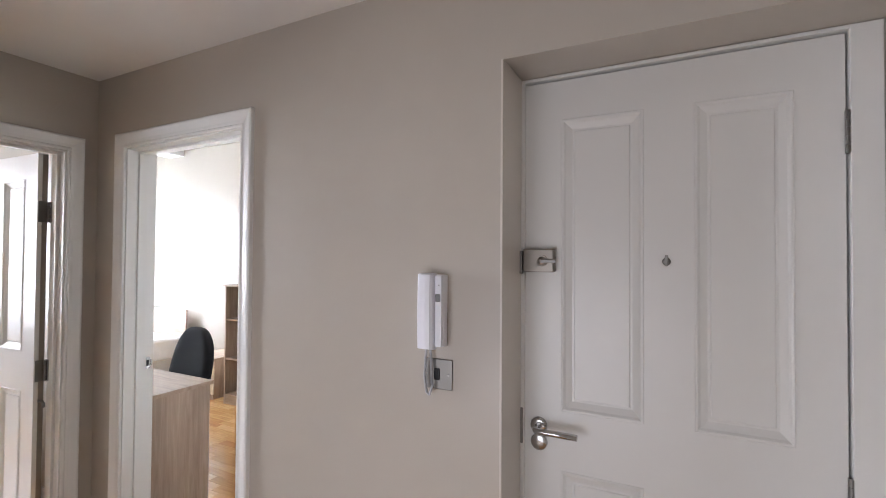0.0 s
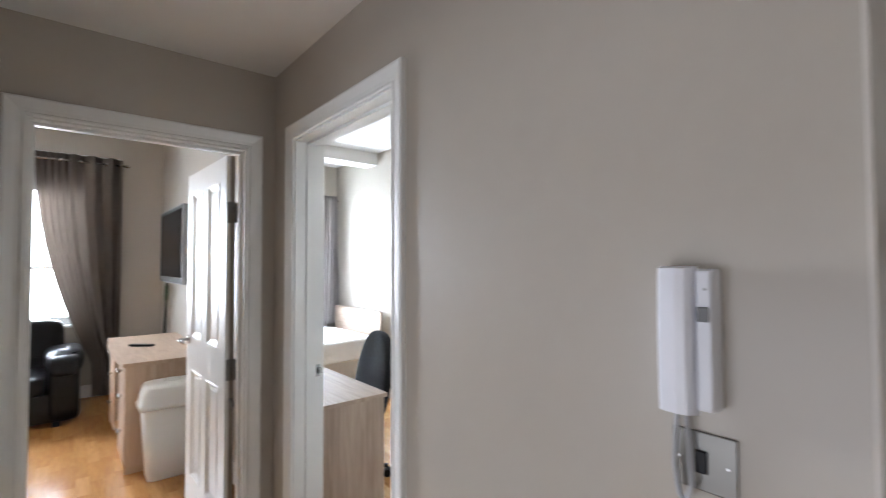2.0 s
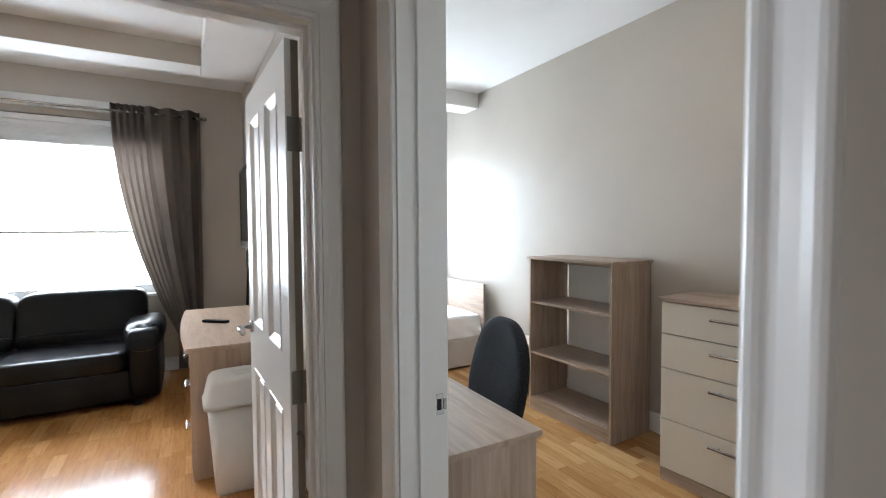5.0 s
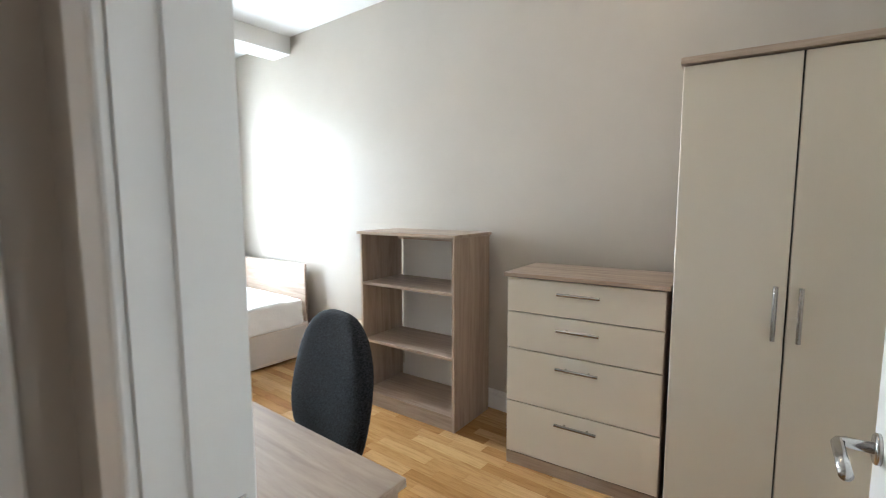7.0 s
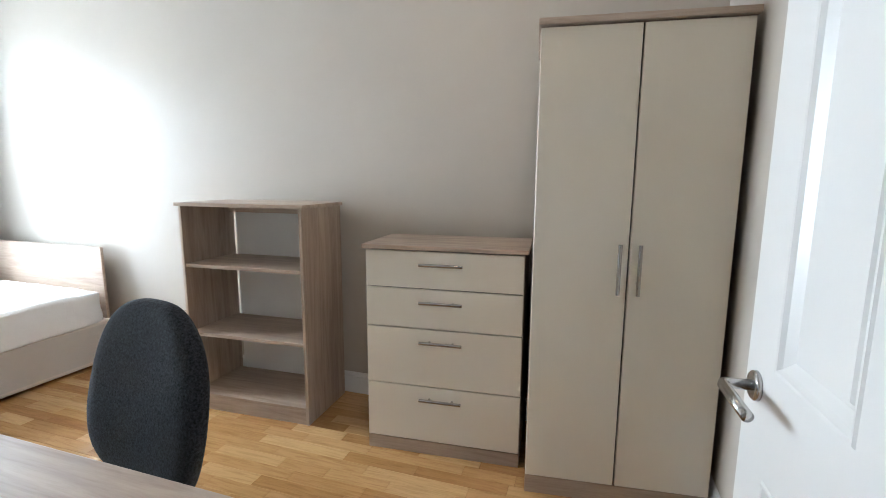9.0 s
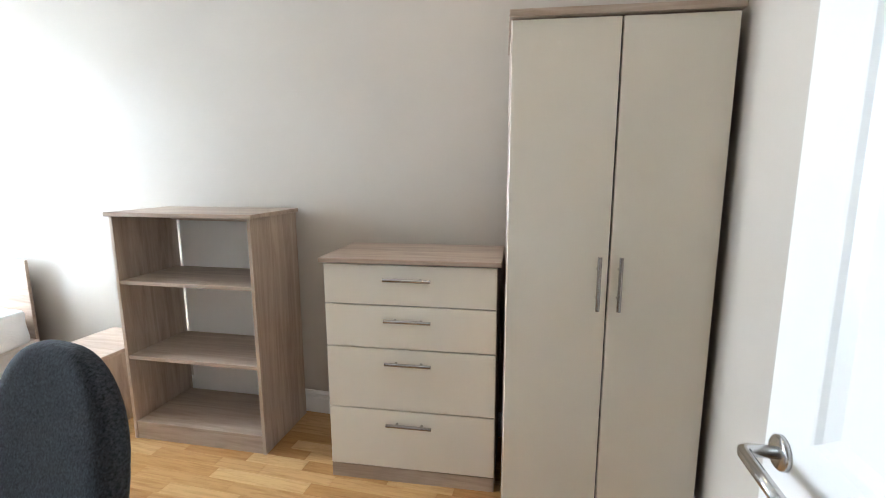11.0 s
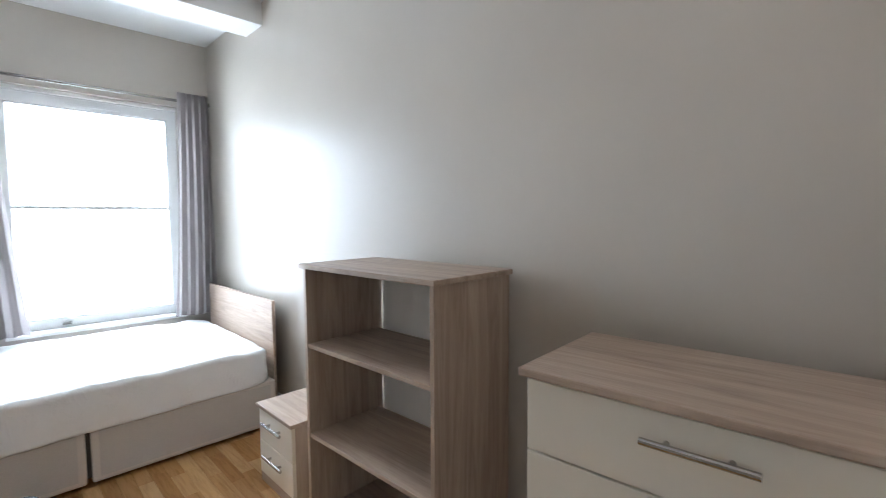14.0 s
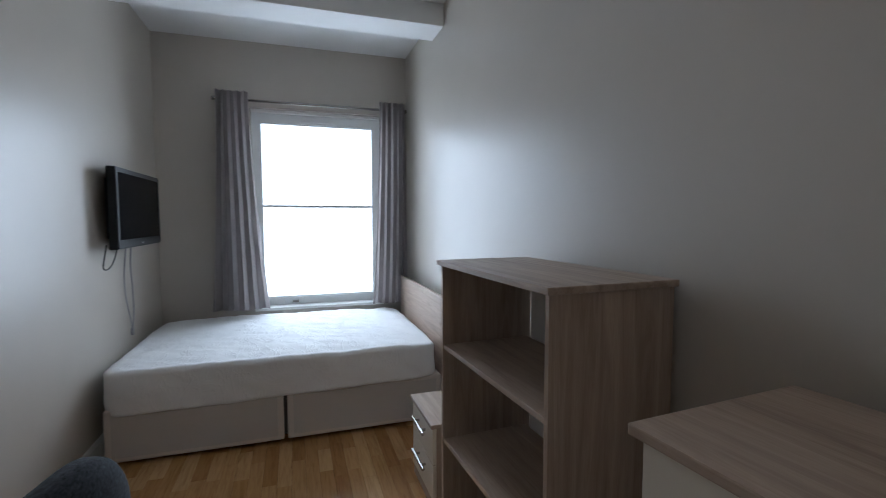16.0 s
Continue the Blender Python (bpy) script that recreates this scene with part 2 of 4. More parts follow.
def mesh_of(name, bm, material, smooth=False):
    bmesh.ops.recalc_face_normals(bm, faces=bm.faces[:])
    me = bpy.data.meshes.new(name)
    bm.to_mesh(me)
    bm.free()
    me.materials.append(material)
    if smooth:
        for p in me.polygons:
            p.use_smooth = True
    return me


def thing(name, m, label, category, group=""):
    ob = new(name)
    ob.empty_display_size = 0.1
    ob.matrix_world = m
    return tagged(ob, label, category, group)


def part(name, bm, material, parent, label="", smooth=False):
    ob = new(name, mesh_of(name, bm, material, smooth))
    ob.parent = parent
    return tagged(ob, label)


def setting(name, bm, material, label, category, smooth=False):
    return tagged(new(name, mesh_of(name, bm, material, smooth)), label, category, "", "structure")


# ---- structure: walls, ceilings, subfloor ----
def boxes(*rows):
    bm = bmesh.new()
    for r in rows:
        box(bm, *r)
    return bm


H = 2.855
setting("wall_hall_north", boxes((-1.017, -0.795, 2.02, 2.15, 0, H), (-0.795, 0.033, 2.02, 2.15, 2.005, H), (0.033, 0.29, 2.02, 2.15, 0, H),
        (0.29, 1.075, 2.02, 2.34, 0, H), (1.075, 1.95, 2.02, 2.34, 2.038, H)), wall_paint, "beige painted hall wall with two doorways", "wall")
setting("wall_hall_west", boxes((-1.14, -1.017, 0.88, 1.117, 0, H), (-1.14, -1.017, 1.117, 1.907, 1.985, H), (-1.14, -1.017, 1.907, 2.13, 0, H),
        (-1.14, -1.017, -1.3, 0.88, 0, H)), wall_paint, "beige painted wall round the living room doorway", "wall")
setting("wall_party", boxes((-5.06, -1.017, 2.13, 2.26, 0, H)), wall_paint, "beige painted wall between living room and bedroom", "wall")
# The low opening in the south run is added to let the fill lamp in.
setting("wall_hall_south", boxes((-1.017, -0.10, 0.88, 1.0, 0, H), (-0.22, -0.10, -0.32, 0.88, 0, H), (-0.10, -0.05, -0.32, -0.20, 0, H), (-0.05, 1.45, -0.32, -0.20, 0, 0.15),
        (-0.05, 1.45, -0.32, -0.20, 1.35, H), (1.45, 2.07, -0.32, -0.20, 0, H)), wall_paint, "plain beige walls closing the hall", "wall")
setting("wall_hall_east", boxes((1.95, 2.07, -0.20, 2.34, 0, H)), wall_paint, "beige painted end wall of the hall", "wall")
setting("wall_bedroom_north", boxes((-5.06, 0.29, 4.36, 4.48, 0, H)), wall_paint, "long beige painted bedroom wall with a soft sheen", "wall")
setting("wall_bedroom_east", boxes((0.17, 0.29, 2.15, 4.36, 0, H)), wall_paint, "beige painted wall beside the wardrobe", "wall")
WY0, WY1, WZ0, WZ1 = 2.985, 4.125, 0.535, 2.31
LY0, LY1, LZ0, LZ1 = -0.20, 1.36, 0.76, 2.44
setting("wall_window", boxes((-5.30, -5.06, -1.42, LY0, 0, H), (-5.30, -5.06, LY0, LY1, 0, LZ0), (-5.30, -5.06, LY0, LY1, LZ1, H), (-5.30, -5.06, LY1, WY0, 0, H),
        (-5.30, -5.06, WY0, WY1, 0, WZ0), (-5.30, -5.06, WY0, WY1, WZ1, H), (-5.30, -5.06, WY1, 4.48, 0, H)), wall_paint, "beige painted outer wall with two windows", "wall")
setting("wall_living_south", boxes((-5.06, -1.14, -1.42, -1.3, 0, H)), wall_paint, "plain beige wall closing the living room", "wall")
setting("ceiling_hall", boxes((-1.017, 1.95, -0.20, 2.02, 2.33, 2.40)), ceiling_paint, "low white painted hall ceiling", "ceiling")
setting("ceiling_main", boxes((-5.30, 2.07, -1.42, 4.48, H, H + 0.12)), ceiling_paint, "high white painted ceiling", "ceiling")
setting("beam_bedroom", slab(-4.18, -3.90, 2.26, 4.36, 2.70, H, 0.004), ceiling_paint, "white painted boxed ceiling beam", "beam")
setting("beam_living", slab(-4.18, -3.902, -1.3, 1.718, 2.70, H - 0.001, 0.004), ceiling_paint, "white painted boxed ceiling beam", "beam")
setting("beam_face_living", boxes((-3.9018, -3.8985, -1.3, 1.7185, 2.703, H - 0.001)), wall_paint, "thin beige sheet on the face of the ceiling beam", "beam")
setting("soffit_living", slab(-4.18, -1.142, 1.72, 2.128, 2.70, H - 0.001, 0.004), ceiling_paint, "lowered white border of the living room ceiling", "soffit")
setting("subfloor", boxes((-5.30, 2.07, -1.42, 4.48, -0.12, -0.016)), dark_gap, "dark underlay beneath the oak strips", "floor")


def u_trim(x0, x1, top, profile):
    """A mitred moulding round an opening, in its own plane: x across, y out of the wall, z up."""
    bm = bmesh.new()
    rows = [[bm.verts.new(c) for c in ((x0 - u, v, 0), (x0 - u, v, top + u), (x1 + u, v, top + u), (x1 + u, v, 0))] for u, v in profile]
    rows.append(rows[0])
    for a, b in zip(rows, rows[1:]):
        for i in range(3):
            bm.faces.new((a[i], a[i + 1], b[i + 1], b[i]))
    return bm


ARCH = ((0.0, 0.0), (0.0, 0.009), (0.004, 0.012), (0.010, 0.012), (0.014, 0.008), (0.028, 0.010), (0.046, 0.016), (0.056, 0.020), (0.062, 0.020), (0.066, 0.016), (0.066, 0.0))


def doorway(name, m, w, top, depth, stop, label):
    """Lining, stops and architraves; local x across the opening, y into the wall, front face at y = 0."""
    ob = thing(name, m, label, "door frame")
    ob["kind"] = "structure"
    lin = boxes((-0.03, 0, 0.001, depth - 0.001, 0, top + 0.03), (w, w + 0.03, 0.001, depth - 0.001, 0, top + 0.03), (0, w, 0.001, depth - 0.001, top, top + 0.03))
    part("lining", lin, white_gloss, ob)
    part("door_stop", boxes((0, 0.012, stop - 0.035, stop, 0, top - 0.012), (w - 0.012, w, stop - 0.035, stop, 0, top - 0.012), (0, w, stop - 0.035, stop, top - 0.012, top)), white_gloss, ob)
    front = u_trim(-0.007, w + 0.007, top + 0.007, [(u, -v) for u, v in ARCH])
    part("architrave", front, white_gloss, ob, "white moulded architrave")
    back = u_trim(-0.007, w + 0.007, top + 0.007, [(u, depth + v) for u, v in ARCH])
    part("architrave", back, white_gloss, ob, "white moulded architrave")
    return ob


bed_frame = doorway("door_frame_1", pose(-0.765, 2.02, 0), 0.768, 1.968, 0.13, 0.085, "white gloss bedroom door frame with moulded architrave")
liv_frame = doorway("door_frame_2", pose(-1.017, 1.145, 0, 0, 0, 90), 0.74, 1.955, 0.123, 0.078, "white gloss living room door frame with moulded architrave")


def panel_leaf(w, h, t, panels):
    """A moulded door leaf with raised and fielded panels on both faces; x across, y thickness, z up."""
    xs = sorted({0, w, *(p[0] for p in panels), *(p[1] for p in panels)})
    zs = sorted({0, h, *(p[2] for p in panels), *(p[3] for p in panels)})
    bm = bmesh.new()

    def quad(a, b, c, d, y):
        bm.faces.new([bm.verts.new((p[0], y, p[1])) for p in (a, b, c, d)])

    for y, s in ((0, 1), (t, -1)):
        for x0, x1 in zip(xs, xs[1:]):
            for z0, z1 in zip(zs, zs[1:]):
                inside = [p for p in panels if p[0] <= x0 and x1 <= p[1] and p[2] <= z0 and z1 <= p[3]]
                if not inside:
                    quad((x0, z0), (x1, z0), (x1, z1), (x0, z1), y)
        for x0, x1, z0, z1 in panels:
            rings = []
            for inset, deep in ((0, 0), (0.003, -0.003), (0.008, -0.002), (0.014, 0.004), (0.031, 0.013), (0.037, 0.013), (0.040, 0.009), (0.043, 0.009)):
                rings.append([bm.verts.new((x, y + s * deep, z)) for x, z in ((x0 + inset, z0 + inset), (x1 - inset, z0 + inset), (x1 - inset, z1 - inset), (x0 + inset, z1 - inset))])
            for a, b in zip(rings, rings[1:]):
                for i in range(4):
                    bm.faces.new((a[i], a[(i + 1) % 4], b[(i + 1) % 4], b[i]))
            bm.faces.new(rings[-1])
    for a, b in (((0, 0), (w, 0)), ((w, 0), (w, h)), ((w, h), (0, h)), ((0, h), (0, 0))):
        bm.faces.new([bm.verts.new(c) for c in ((a[0], 0, a[1]), (b[0], 0, b[1]), (b[0], t, b[1]), (a[0], t, a[1]))])
    bmesh.ops.remove_doubles(bm, verts=bm.verts[:], dist=0.0002)
    return bm


def four_panels(w, h):
    s, m = 0.11, 0.105
    c = w / 2
    return [(s, c - m / 2, 1.005, h - 0.115), (c + m / 2, w - s, 1.005, h - 0.115), (s, c - m / 2, 0.22, 0.82), (c + m / 2, w - s, 0.22, 0.82)]


def lever(parent, x, y, z, side, out):
    """A round-bar lever on a round rose; side: the way the bar points along x, out: the way it stands off along y."""
    h = part("door_handle", moved(lathe([(0.026, 0), (0.026, 0.006), (0.023, 0.009), (0.010, 0.009)]), Matrix.Translation((x, y, z)) @ Euler((radians(-90 * out), 0, 0)).to_matrix().to_4x4()), chrome, parent, "satin chrome lever handle", True)
    pts = [(x, y, z), (x, y + out * 0.045, z), (x + side * 0.004, y + out * 0.052, z), (x + side * 0.012, y + out * 0.055, z), (x + side * 0.06, y + out * 0.055, z), (x + side * 0.125, y + out * 0.055, z)]
    part("lever", tube(pts, 0.0095, 14), chrome, h, "", True)
    return h


def hinge(parent, x, y, z, height=0.10):
    """A butt hinge: knuckle and two plates."""
    bm = bmesh.new()
    for k in range(5):
        rod(bm, (x, y, z - height / 2 + k * height / 5 + 0.0006), (x, y, z - height / 2 + (k + 1) * height / 5 - 0.0006), 0.0065, 12)
    hg = part("hinge", bm, dull_steel, parent, "dull steel butt hinge")
    return hg


# the bedroom door: hinged on the wardrobe side, standing open into the bedroom
leaf_w, leaf_h = 0.757, 1.958
bed_door = thing("door_1", pose(0.001, 2.146, 0.006, 0, 0, 92.2), "white moulded four-panel door, standing open", "door")
bed_door["kind"] = "structure"
part("leaf", panel_leaf(leaf_w, leaf_h, 0.040, four_panels(leaf_w, leaf_h)), white_gloss, bed_door)
lever(bed_door, leaf_w - 0.050, 0.040, 0.958, -1, 1)
lever(bed_door, leaf_w - 0.050, 0.0, 0.958, -1, -1)
for z in (0.22, 1.0, 1.74):
    hinge(bed_door, -0.004, -0.004, z)
part("latch", slab(leaf_w - 0.001, leaf_w + 0.002, 0.010, 0.030, 0.93, 1.04), steel, bed_door)

# the living room door: standing open into the living room
liv_door = thing("door_2", pose(-1.154, 1.879, 0.006, 0, 0, 182.0), "white moulded four-panel door, standing open into the living room", "door")
liv_door["kind"] = "structure"
lw, lh = 0.734, 1.944
part("leaf", panel_leaf(lw, lh, 0.040, four_panels(lw, lh)), white_gloss, liv_door)
lever(liv_door, lw - 0.06, 0.040, 0.985, -1, 1)
lever(liv_door, lw - 0.06, 0.0, 0.985, -1, -1)
for z in (0.22, 0.92, 1.67):
    hinge(liv_door, -0.004, -0.004, z)
for z in (0.92, 1.67):
    part("hinge_plate", slab(-0.003, -0.0013, 0.004, 0.036, z - 0.05, z + 0.05), dull_steel, liv_door)
    part("hinge_plate", slab(0.7385, 0.7398, 0.084, 0.117, z - 0.044, z + 0.056), dull_steel, liv_frame, "dull steel hinge plate")
# Dark strip: shade at the hinge side of the leaf, put into colour.
part("hinge_edge", slab(-0.0012, -0.0002, 0.001, 0.022, 0.002, lh - 0.002), shaded_edge, liv_door, "hinge edge strip coloured dark for shade")
part("door_hook", tube([(-0.002, 0.018, 0.78), (-0.03, 0.018, 0.78), (-0.042, 0.018, 0.773), (-0.042, 0.018, 0.755)], 0.007), dull_steel, liv_door, "small steel hook")

# strike plate in the bedroom door lining
sp = thing("strike_plate", pose(-0.765, 2.129, 0.952), "small chrome strike plate set in the door lining", "strike plate")
part("plate", slab(0.0, 0.002, -0.009, 0.012, -0.027, 0.027, 0.0008), chrome, sp)
part("slot", slab(0.0022, 0.003, -0.006, 0.006, -0.014, 0.014), black_plastic, sp)
part("lip", slab(0.0, 0.006, 0.012, 0.0195, -0.014, 0.014, 0.002), chrome, sp)

# the flat's entrance door in its recess
ent_frame = thing("door_frame_3", pose(1.075, 2.192, 0), "white painted entrance door frame in a shallow recess", "door frame")
ent_frame["kind"] = "structure"
part("post", slab(0.002, 0.016, 0.0, 0.09, 0, 2.0365, 0.002), white_gloss, ent_frame)
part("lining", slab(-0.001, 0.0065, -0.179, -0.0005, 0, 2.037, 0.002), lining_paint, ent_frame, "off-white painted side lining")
part("post", slab(0.812, 0.873, 0.0, 0.09, 0, 2.0365, 0.002), white_gloss, ent_frame)
part("head", slab(0.016, 0.812, 0.0, 0.09, 2.027, 2.0365, 0.002), white_gloss, ent_frame)
# Full dark sheet behind the leaf: shade of the door gap as colour.
part("stop", boxes((0.016, 0.812, 0.062, 0.09, 0.0, 2.027)), dark_gap, ent_frame)
ent = thing("door_3", pose(1.091, 2.207, 0.006), "white moulded four-panel entrance door, shut", "door")
ent["kind"] = "structure"
ew, eh = 0.790, 2.016
EP = [(0.112, 0.345, 1.0, 1.895), (0.470, 0.690, 1.0, 1.895), (0.112, 0.345, 0.22, 0.822), (0.470, 0.690, 0.22, 0.822)]
part("leaf", panel_leaf(ew, eh, 0.044, EP), white_gloss, ent)
lever(ent, 0.045, 0.0, 0.948, 1, -1)
part("keyhole_rose", moved(lathe([(0.026, 0), (0.026, 0.006), (0.022, 0.009), (0.003, 0.009)]), pose(0.046, 0, 0.898, 90)), chrome, ent, "round chrome escutcheon", True)
night = part("night_latch", slab(0.0, 0.096, -0.030, 0.0, 1.424, 1.496, 0.004), latch_bronze, ent, "dull steel night latch")
part("snib", slab(0.058, 0.104, -0.039, -0.033, 1.453, 1.464, 0.0025), dull_steel, night)
part("knob", moved(lathe([(0.018, 0), (0.018, 0.002), (0.0165, 0.003), (0.015, 0.0015), (0.013, 0.0015), (0.012, 0.0035), (0.004, 0.0035)]), pose(0.060, -0.030, 1.459, 90)), latch_bronze, night, "", True)
part("spyhole", moved(lathe([(0.011, 0), (0.011, 0.003), (0.006, 0.005)], 18), pose(0.402, 0, 1.460, 90)), dull_steel, ent, "", True)
part("spyhole_cover", slab(0.398, 0.406, -0.006, -0.001, 1.447, 1.478, 0.002), dull_steel, ent)
for z in (0.25, 0.90, 1.775):
    hinge(ent, ew + 0.003, -0.006, z, 0.105)
    part("hinge_leaf", slab(ew + 0.006, ew + 0.036, -0.0145, -0.0125, z - 0.05, z + 0.05), dull_steel, ent)
keep = thing("latch_keep", pose(1.075, 2.192, 1.460), "brushed steel keep of the night latch on the frame", "latch keep")
part("case", slab(-0.008, 0.0145, -0.018, -0.0005, -0.036, 0.036, 0.003), dull_steel, keep)
keep2 = thing("strike_plate", pose(1.075, 2.192, 0.955), "long steel strike plate on the entrance frame", "strike plate")
part("plate", slab(-0.006, 0.0145, -0.004, -0.0005, -0.06, 0.05, 0.001), dull_steel, keep2)


# ---- windows ----
def window(name, y0, y1, z0, z1, mid, label, catch_y):
    """A white sash window in the outer wall, glazed above and below a thin bar, under a projecting head board."""
    ob = thing(name, pose(-5.17, 0, 0), label, "window")
    ob["kind"] = "structure"
    f = 0.068
    head = part("head_board", slab(-0.05, 0.02, y0, y1, z1 - 0.036, z1, 0.001, 1), upvc, ob, "white head board above the sash")
    part("lip", slab(0.0205, 0.062, y0, y1, z1 - 0.026, z1 - 0.001, 0.003), white_gloss, head)
    z1 -= 0.037
    fr = part("window_frame", boxes((-0.05, 0.02, y0, y0 + f, z0, z1), (-0.05, 0.02, y1 - f, y1, z0, z1), (-0.05, 0.02, y0 + f, y1 - f, z1 - f, z1), (-0.05, 0.02, y0 + f, y1 - f, z0, z0 + f)), upvc, ob, "white plastic window frame")
    part("bead", boxes((-0.02, 0.008, y0 + f, y0 + f + 0.012, z0 + f, z1 - f), (-0.02, 0.008, y1 - f - 0.012, y1 - f, z0 + f, z1 - f), (-0.02, 0.008, y0 + f, y1 - f, z0 + f, z0 + f + 0.012), (-0.02, 0.008, y0 + f, y1 - f, z1 - f - 0.012, z1 - f)), upvc, fr)
    part("glazing_bar", slab(-0.03, -0.004, y0 + f, y1 - f, mid - 0.011, mid + 0.011, 0.003), upvc, ob)
    for a, b in ((z0 + f, mid - 0.011), (mid + 0.011, z1 - f)):
        p = part("pane", slab(-0.022, -0.018, y0 + f, y1 - f, a, b), glass, ob, "clear window glass")
        p.visible_shadow = False
    part("trickle_vent", slab(0.021, 0.032, (y0 + y1) / 2 - 0.17, (y0 + y1) / 2 + 0.17, z1 - 0.05, z1 - 0.03, 0.002), upvc, ob)
    c = part("catch", slab(0.021, 0.036, catch_y - 0.02, catch_y + 0.02, z0 + 0.02, z0 + 0.045, 0.004), upvc, ob)
    part("catch_lever", slab(0.036, 0.052, catch_y - 0.042, catch_y + 0.014, z0 + 0.026, z0 + 0.046, 0.005), dull_steel, c, "dark window catch lever")
    for y in (catch_y + 0.02, catch_y + 0.26):
        part("sash_stop", slab(0.021, 0.034, y - 0.03, y + 0.03, z0 + f - 0.012, z0 + f + 0.004, 0.004), upvc, ob)
    part("window_sill", slab(0.02, 0.150, y0 - 0.0, y1 + 0.0, z0 - 0.022, z0 + 0.003, 0.004), white_gloss, ob, "white painted window board")
    return ob


window("window_1", WY0 + 0.001, WY1 - 0.001, WZ0 + 0.023, WZ1 - 0.001, 1.462, "white framed bedroom window filled with daylight", 3.34)
window("window_2", LY0 + 0.001, LY1 - 0.001, LZ0 + 0.023, LZ1 - 0.001, 1.39, "white framed living room window filled with daylight", 0.6)
setting("backdrop", boxes((-60.2, -60, -60, 60, -20, 40)), glow("pale_sky", (0.9, 0.95, 1.0), 6.0), "bright pale sky beyond the windows", "sky")


# ---- skirting ----
def skirting(name, rows):
    """Moulded skirting along straight runs: (x0, y0, x1, y1, inward normal)."""
    prof = [(0, 0), (0.016, 0), (0.016, 0.085), (0.013, 0.098), (0.009, 0.104), (0.011, 0.112), (0.006, 0.128), (0, 0.130)]
    bm = bmesh.new()
    for x0, y0, x1, y1, nx, ny in rows:
        ends = [[bm.verts.new((x + nx * (u + 0.0005), y + ny * (u + 0.0005), z)) for u, z in prof] for x, y in ((x0, y0), (x1, y1))]
        for i in range(len(prof)):
            j = (i + 1) % len(prof)
            bm.faces.new((ends[0][i], ends[0][j], ends[1][j], ends[1][i]))
        bm.faces.new(ends[0]), bm.faces.new(ends[1][::-1])
    setting(name, bm, white_gloss, "white moulded skirting board", "baseboard")


skirting("baseboard_bedroom", [(-5.06, 4.36, 0.17, 4.36, 0, -1), (0.17, 4.34, 0.17, 2.16, -1, 0), (-5.06, 2.26, -1.02, 2.26, 0, 1), (-5.06, 2.28, -5.06, 4.34, 1, 0)])
skirting("baseboard_living", [(-5.06, 2.13, -1.14, 2.13, 0, -1), (-5.06, -1.3, -5.06, 2.11, 1, 0)])
skirting("baseboard_hall", [(0.08, 2.02, 1.07, 2.02, 0, -1), (-1.0, 1.0, -0.1, 1.0, 0, 1)])


# ---- bedroom furniture ----
def bar_handle(parent, a, b, out, r=0.0078):
    """A straight bar pull on two posts; out: the vector by which it stands off."""
    a, b, o = Vector(a), Vector(b), Vector(out)
    bm = rod(bmesh.new(), a + o, b + o, r, 12)
    d = (b - a).normalized() * 0.045
    rod(bm, a + d, a + d + o, r * 0.8, 10)
    rod(bm, b - d, b - d + o, r * 0.8, 10)
    return part("handle", bm, steel, parent, "brushed steel bar handle", False)


def top_board(parent, w, d, z, name="top", over=0.016):
    return part(name, slab(-w / 2 - over, w / 2 + over, -over, d, z - 0.020, z, 0.004), oak_x, parent, "grey-brown oak-effect top")


# open bookcase
bc = thing("bookcase", pose(-2.112, 3.900, 0, 0, 0, 2.5), "grey-brown oak-effect open bookcase with three empty shelves", "bookcase")
bw, bd, bh = 0.760, 0.405, 1.184
part("side_panel", slab(-bw / 2, -bw / 2 + 0.018, 0, bd, 0, bh - 0.020, 0.0012, 1), oak_z, bc)
part("side_panel", slab(bw / 2 - 0.018, bw / 2, 0, bd, 0, bh - 0.020, 0.0012, 1), oak_z, bc)
top_board(bc, bw, bd, bh)
for z in (0.095, 0.455, 0.845):
    part("shelf", slab(-bw / 2 + 0.018, bw / 2 - 0.018, 0.004, bd - 0.02, z - 0.018, z, 0.0012, 1), oak_x, bc)
part("back_panel", slab(-bw / 2 + 0.040, bw / 2 - 0.018, bd - 0.010, bd - 0.005, 0.02, bh - 0.022), white_board, bc, "thin white back panel")
part("plinth", slab(-bw / 2 + 0.018, bw / 2 - 0.018, 0.006, 0.022, 0.0, 0.077), oak_x, bc)
part("top_rail", slab(-bw / 2 + 0.018, bw / 2 - 0.018, bd - 0.04, bd - 0.022, bh - 0.075, bh - 0.020), oak_x, bc)

# chest of four drawers
ch = thing("chest_of_drawers", pose(-0.979, 3.884, 0, 0, 0, 4.5), "cream gloss chest of four drawers with oak-effect frame", "chest of drawers")
cw, cd, cht = 0.735, 0.415, 1.018
part("side_panel", slab(-cw / 2, -cw / 2 + 0.018, 0.018, cd, 0, cht - 0.02, 0.001, 1), oak_z, ch)
part("side_panel", slab(cw / 2 - 0.018, cw / 2, 0.018, cd, 0, cht - 0.02, 0.001, 1), oak_z, ch)
part("back_panel", slab(-cw / 2 + 0.018, cw / 2 - 0.018, cd - 0.012, cd - 0.006, 0.02, cht - 0.02), white_board, ch)
# Near-black sheet that paints the shade in the gaps between drawers.
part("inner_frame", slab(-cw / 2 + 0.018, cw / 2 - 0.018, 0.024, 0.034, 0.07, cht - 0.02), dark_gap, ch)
part("plinth", slab(-cw / 2 + 0.001, cw / 2 - 0.001, 0.004, 0.018, 0, 0.064), oak_x, ch)
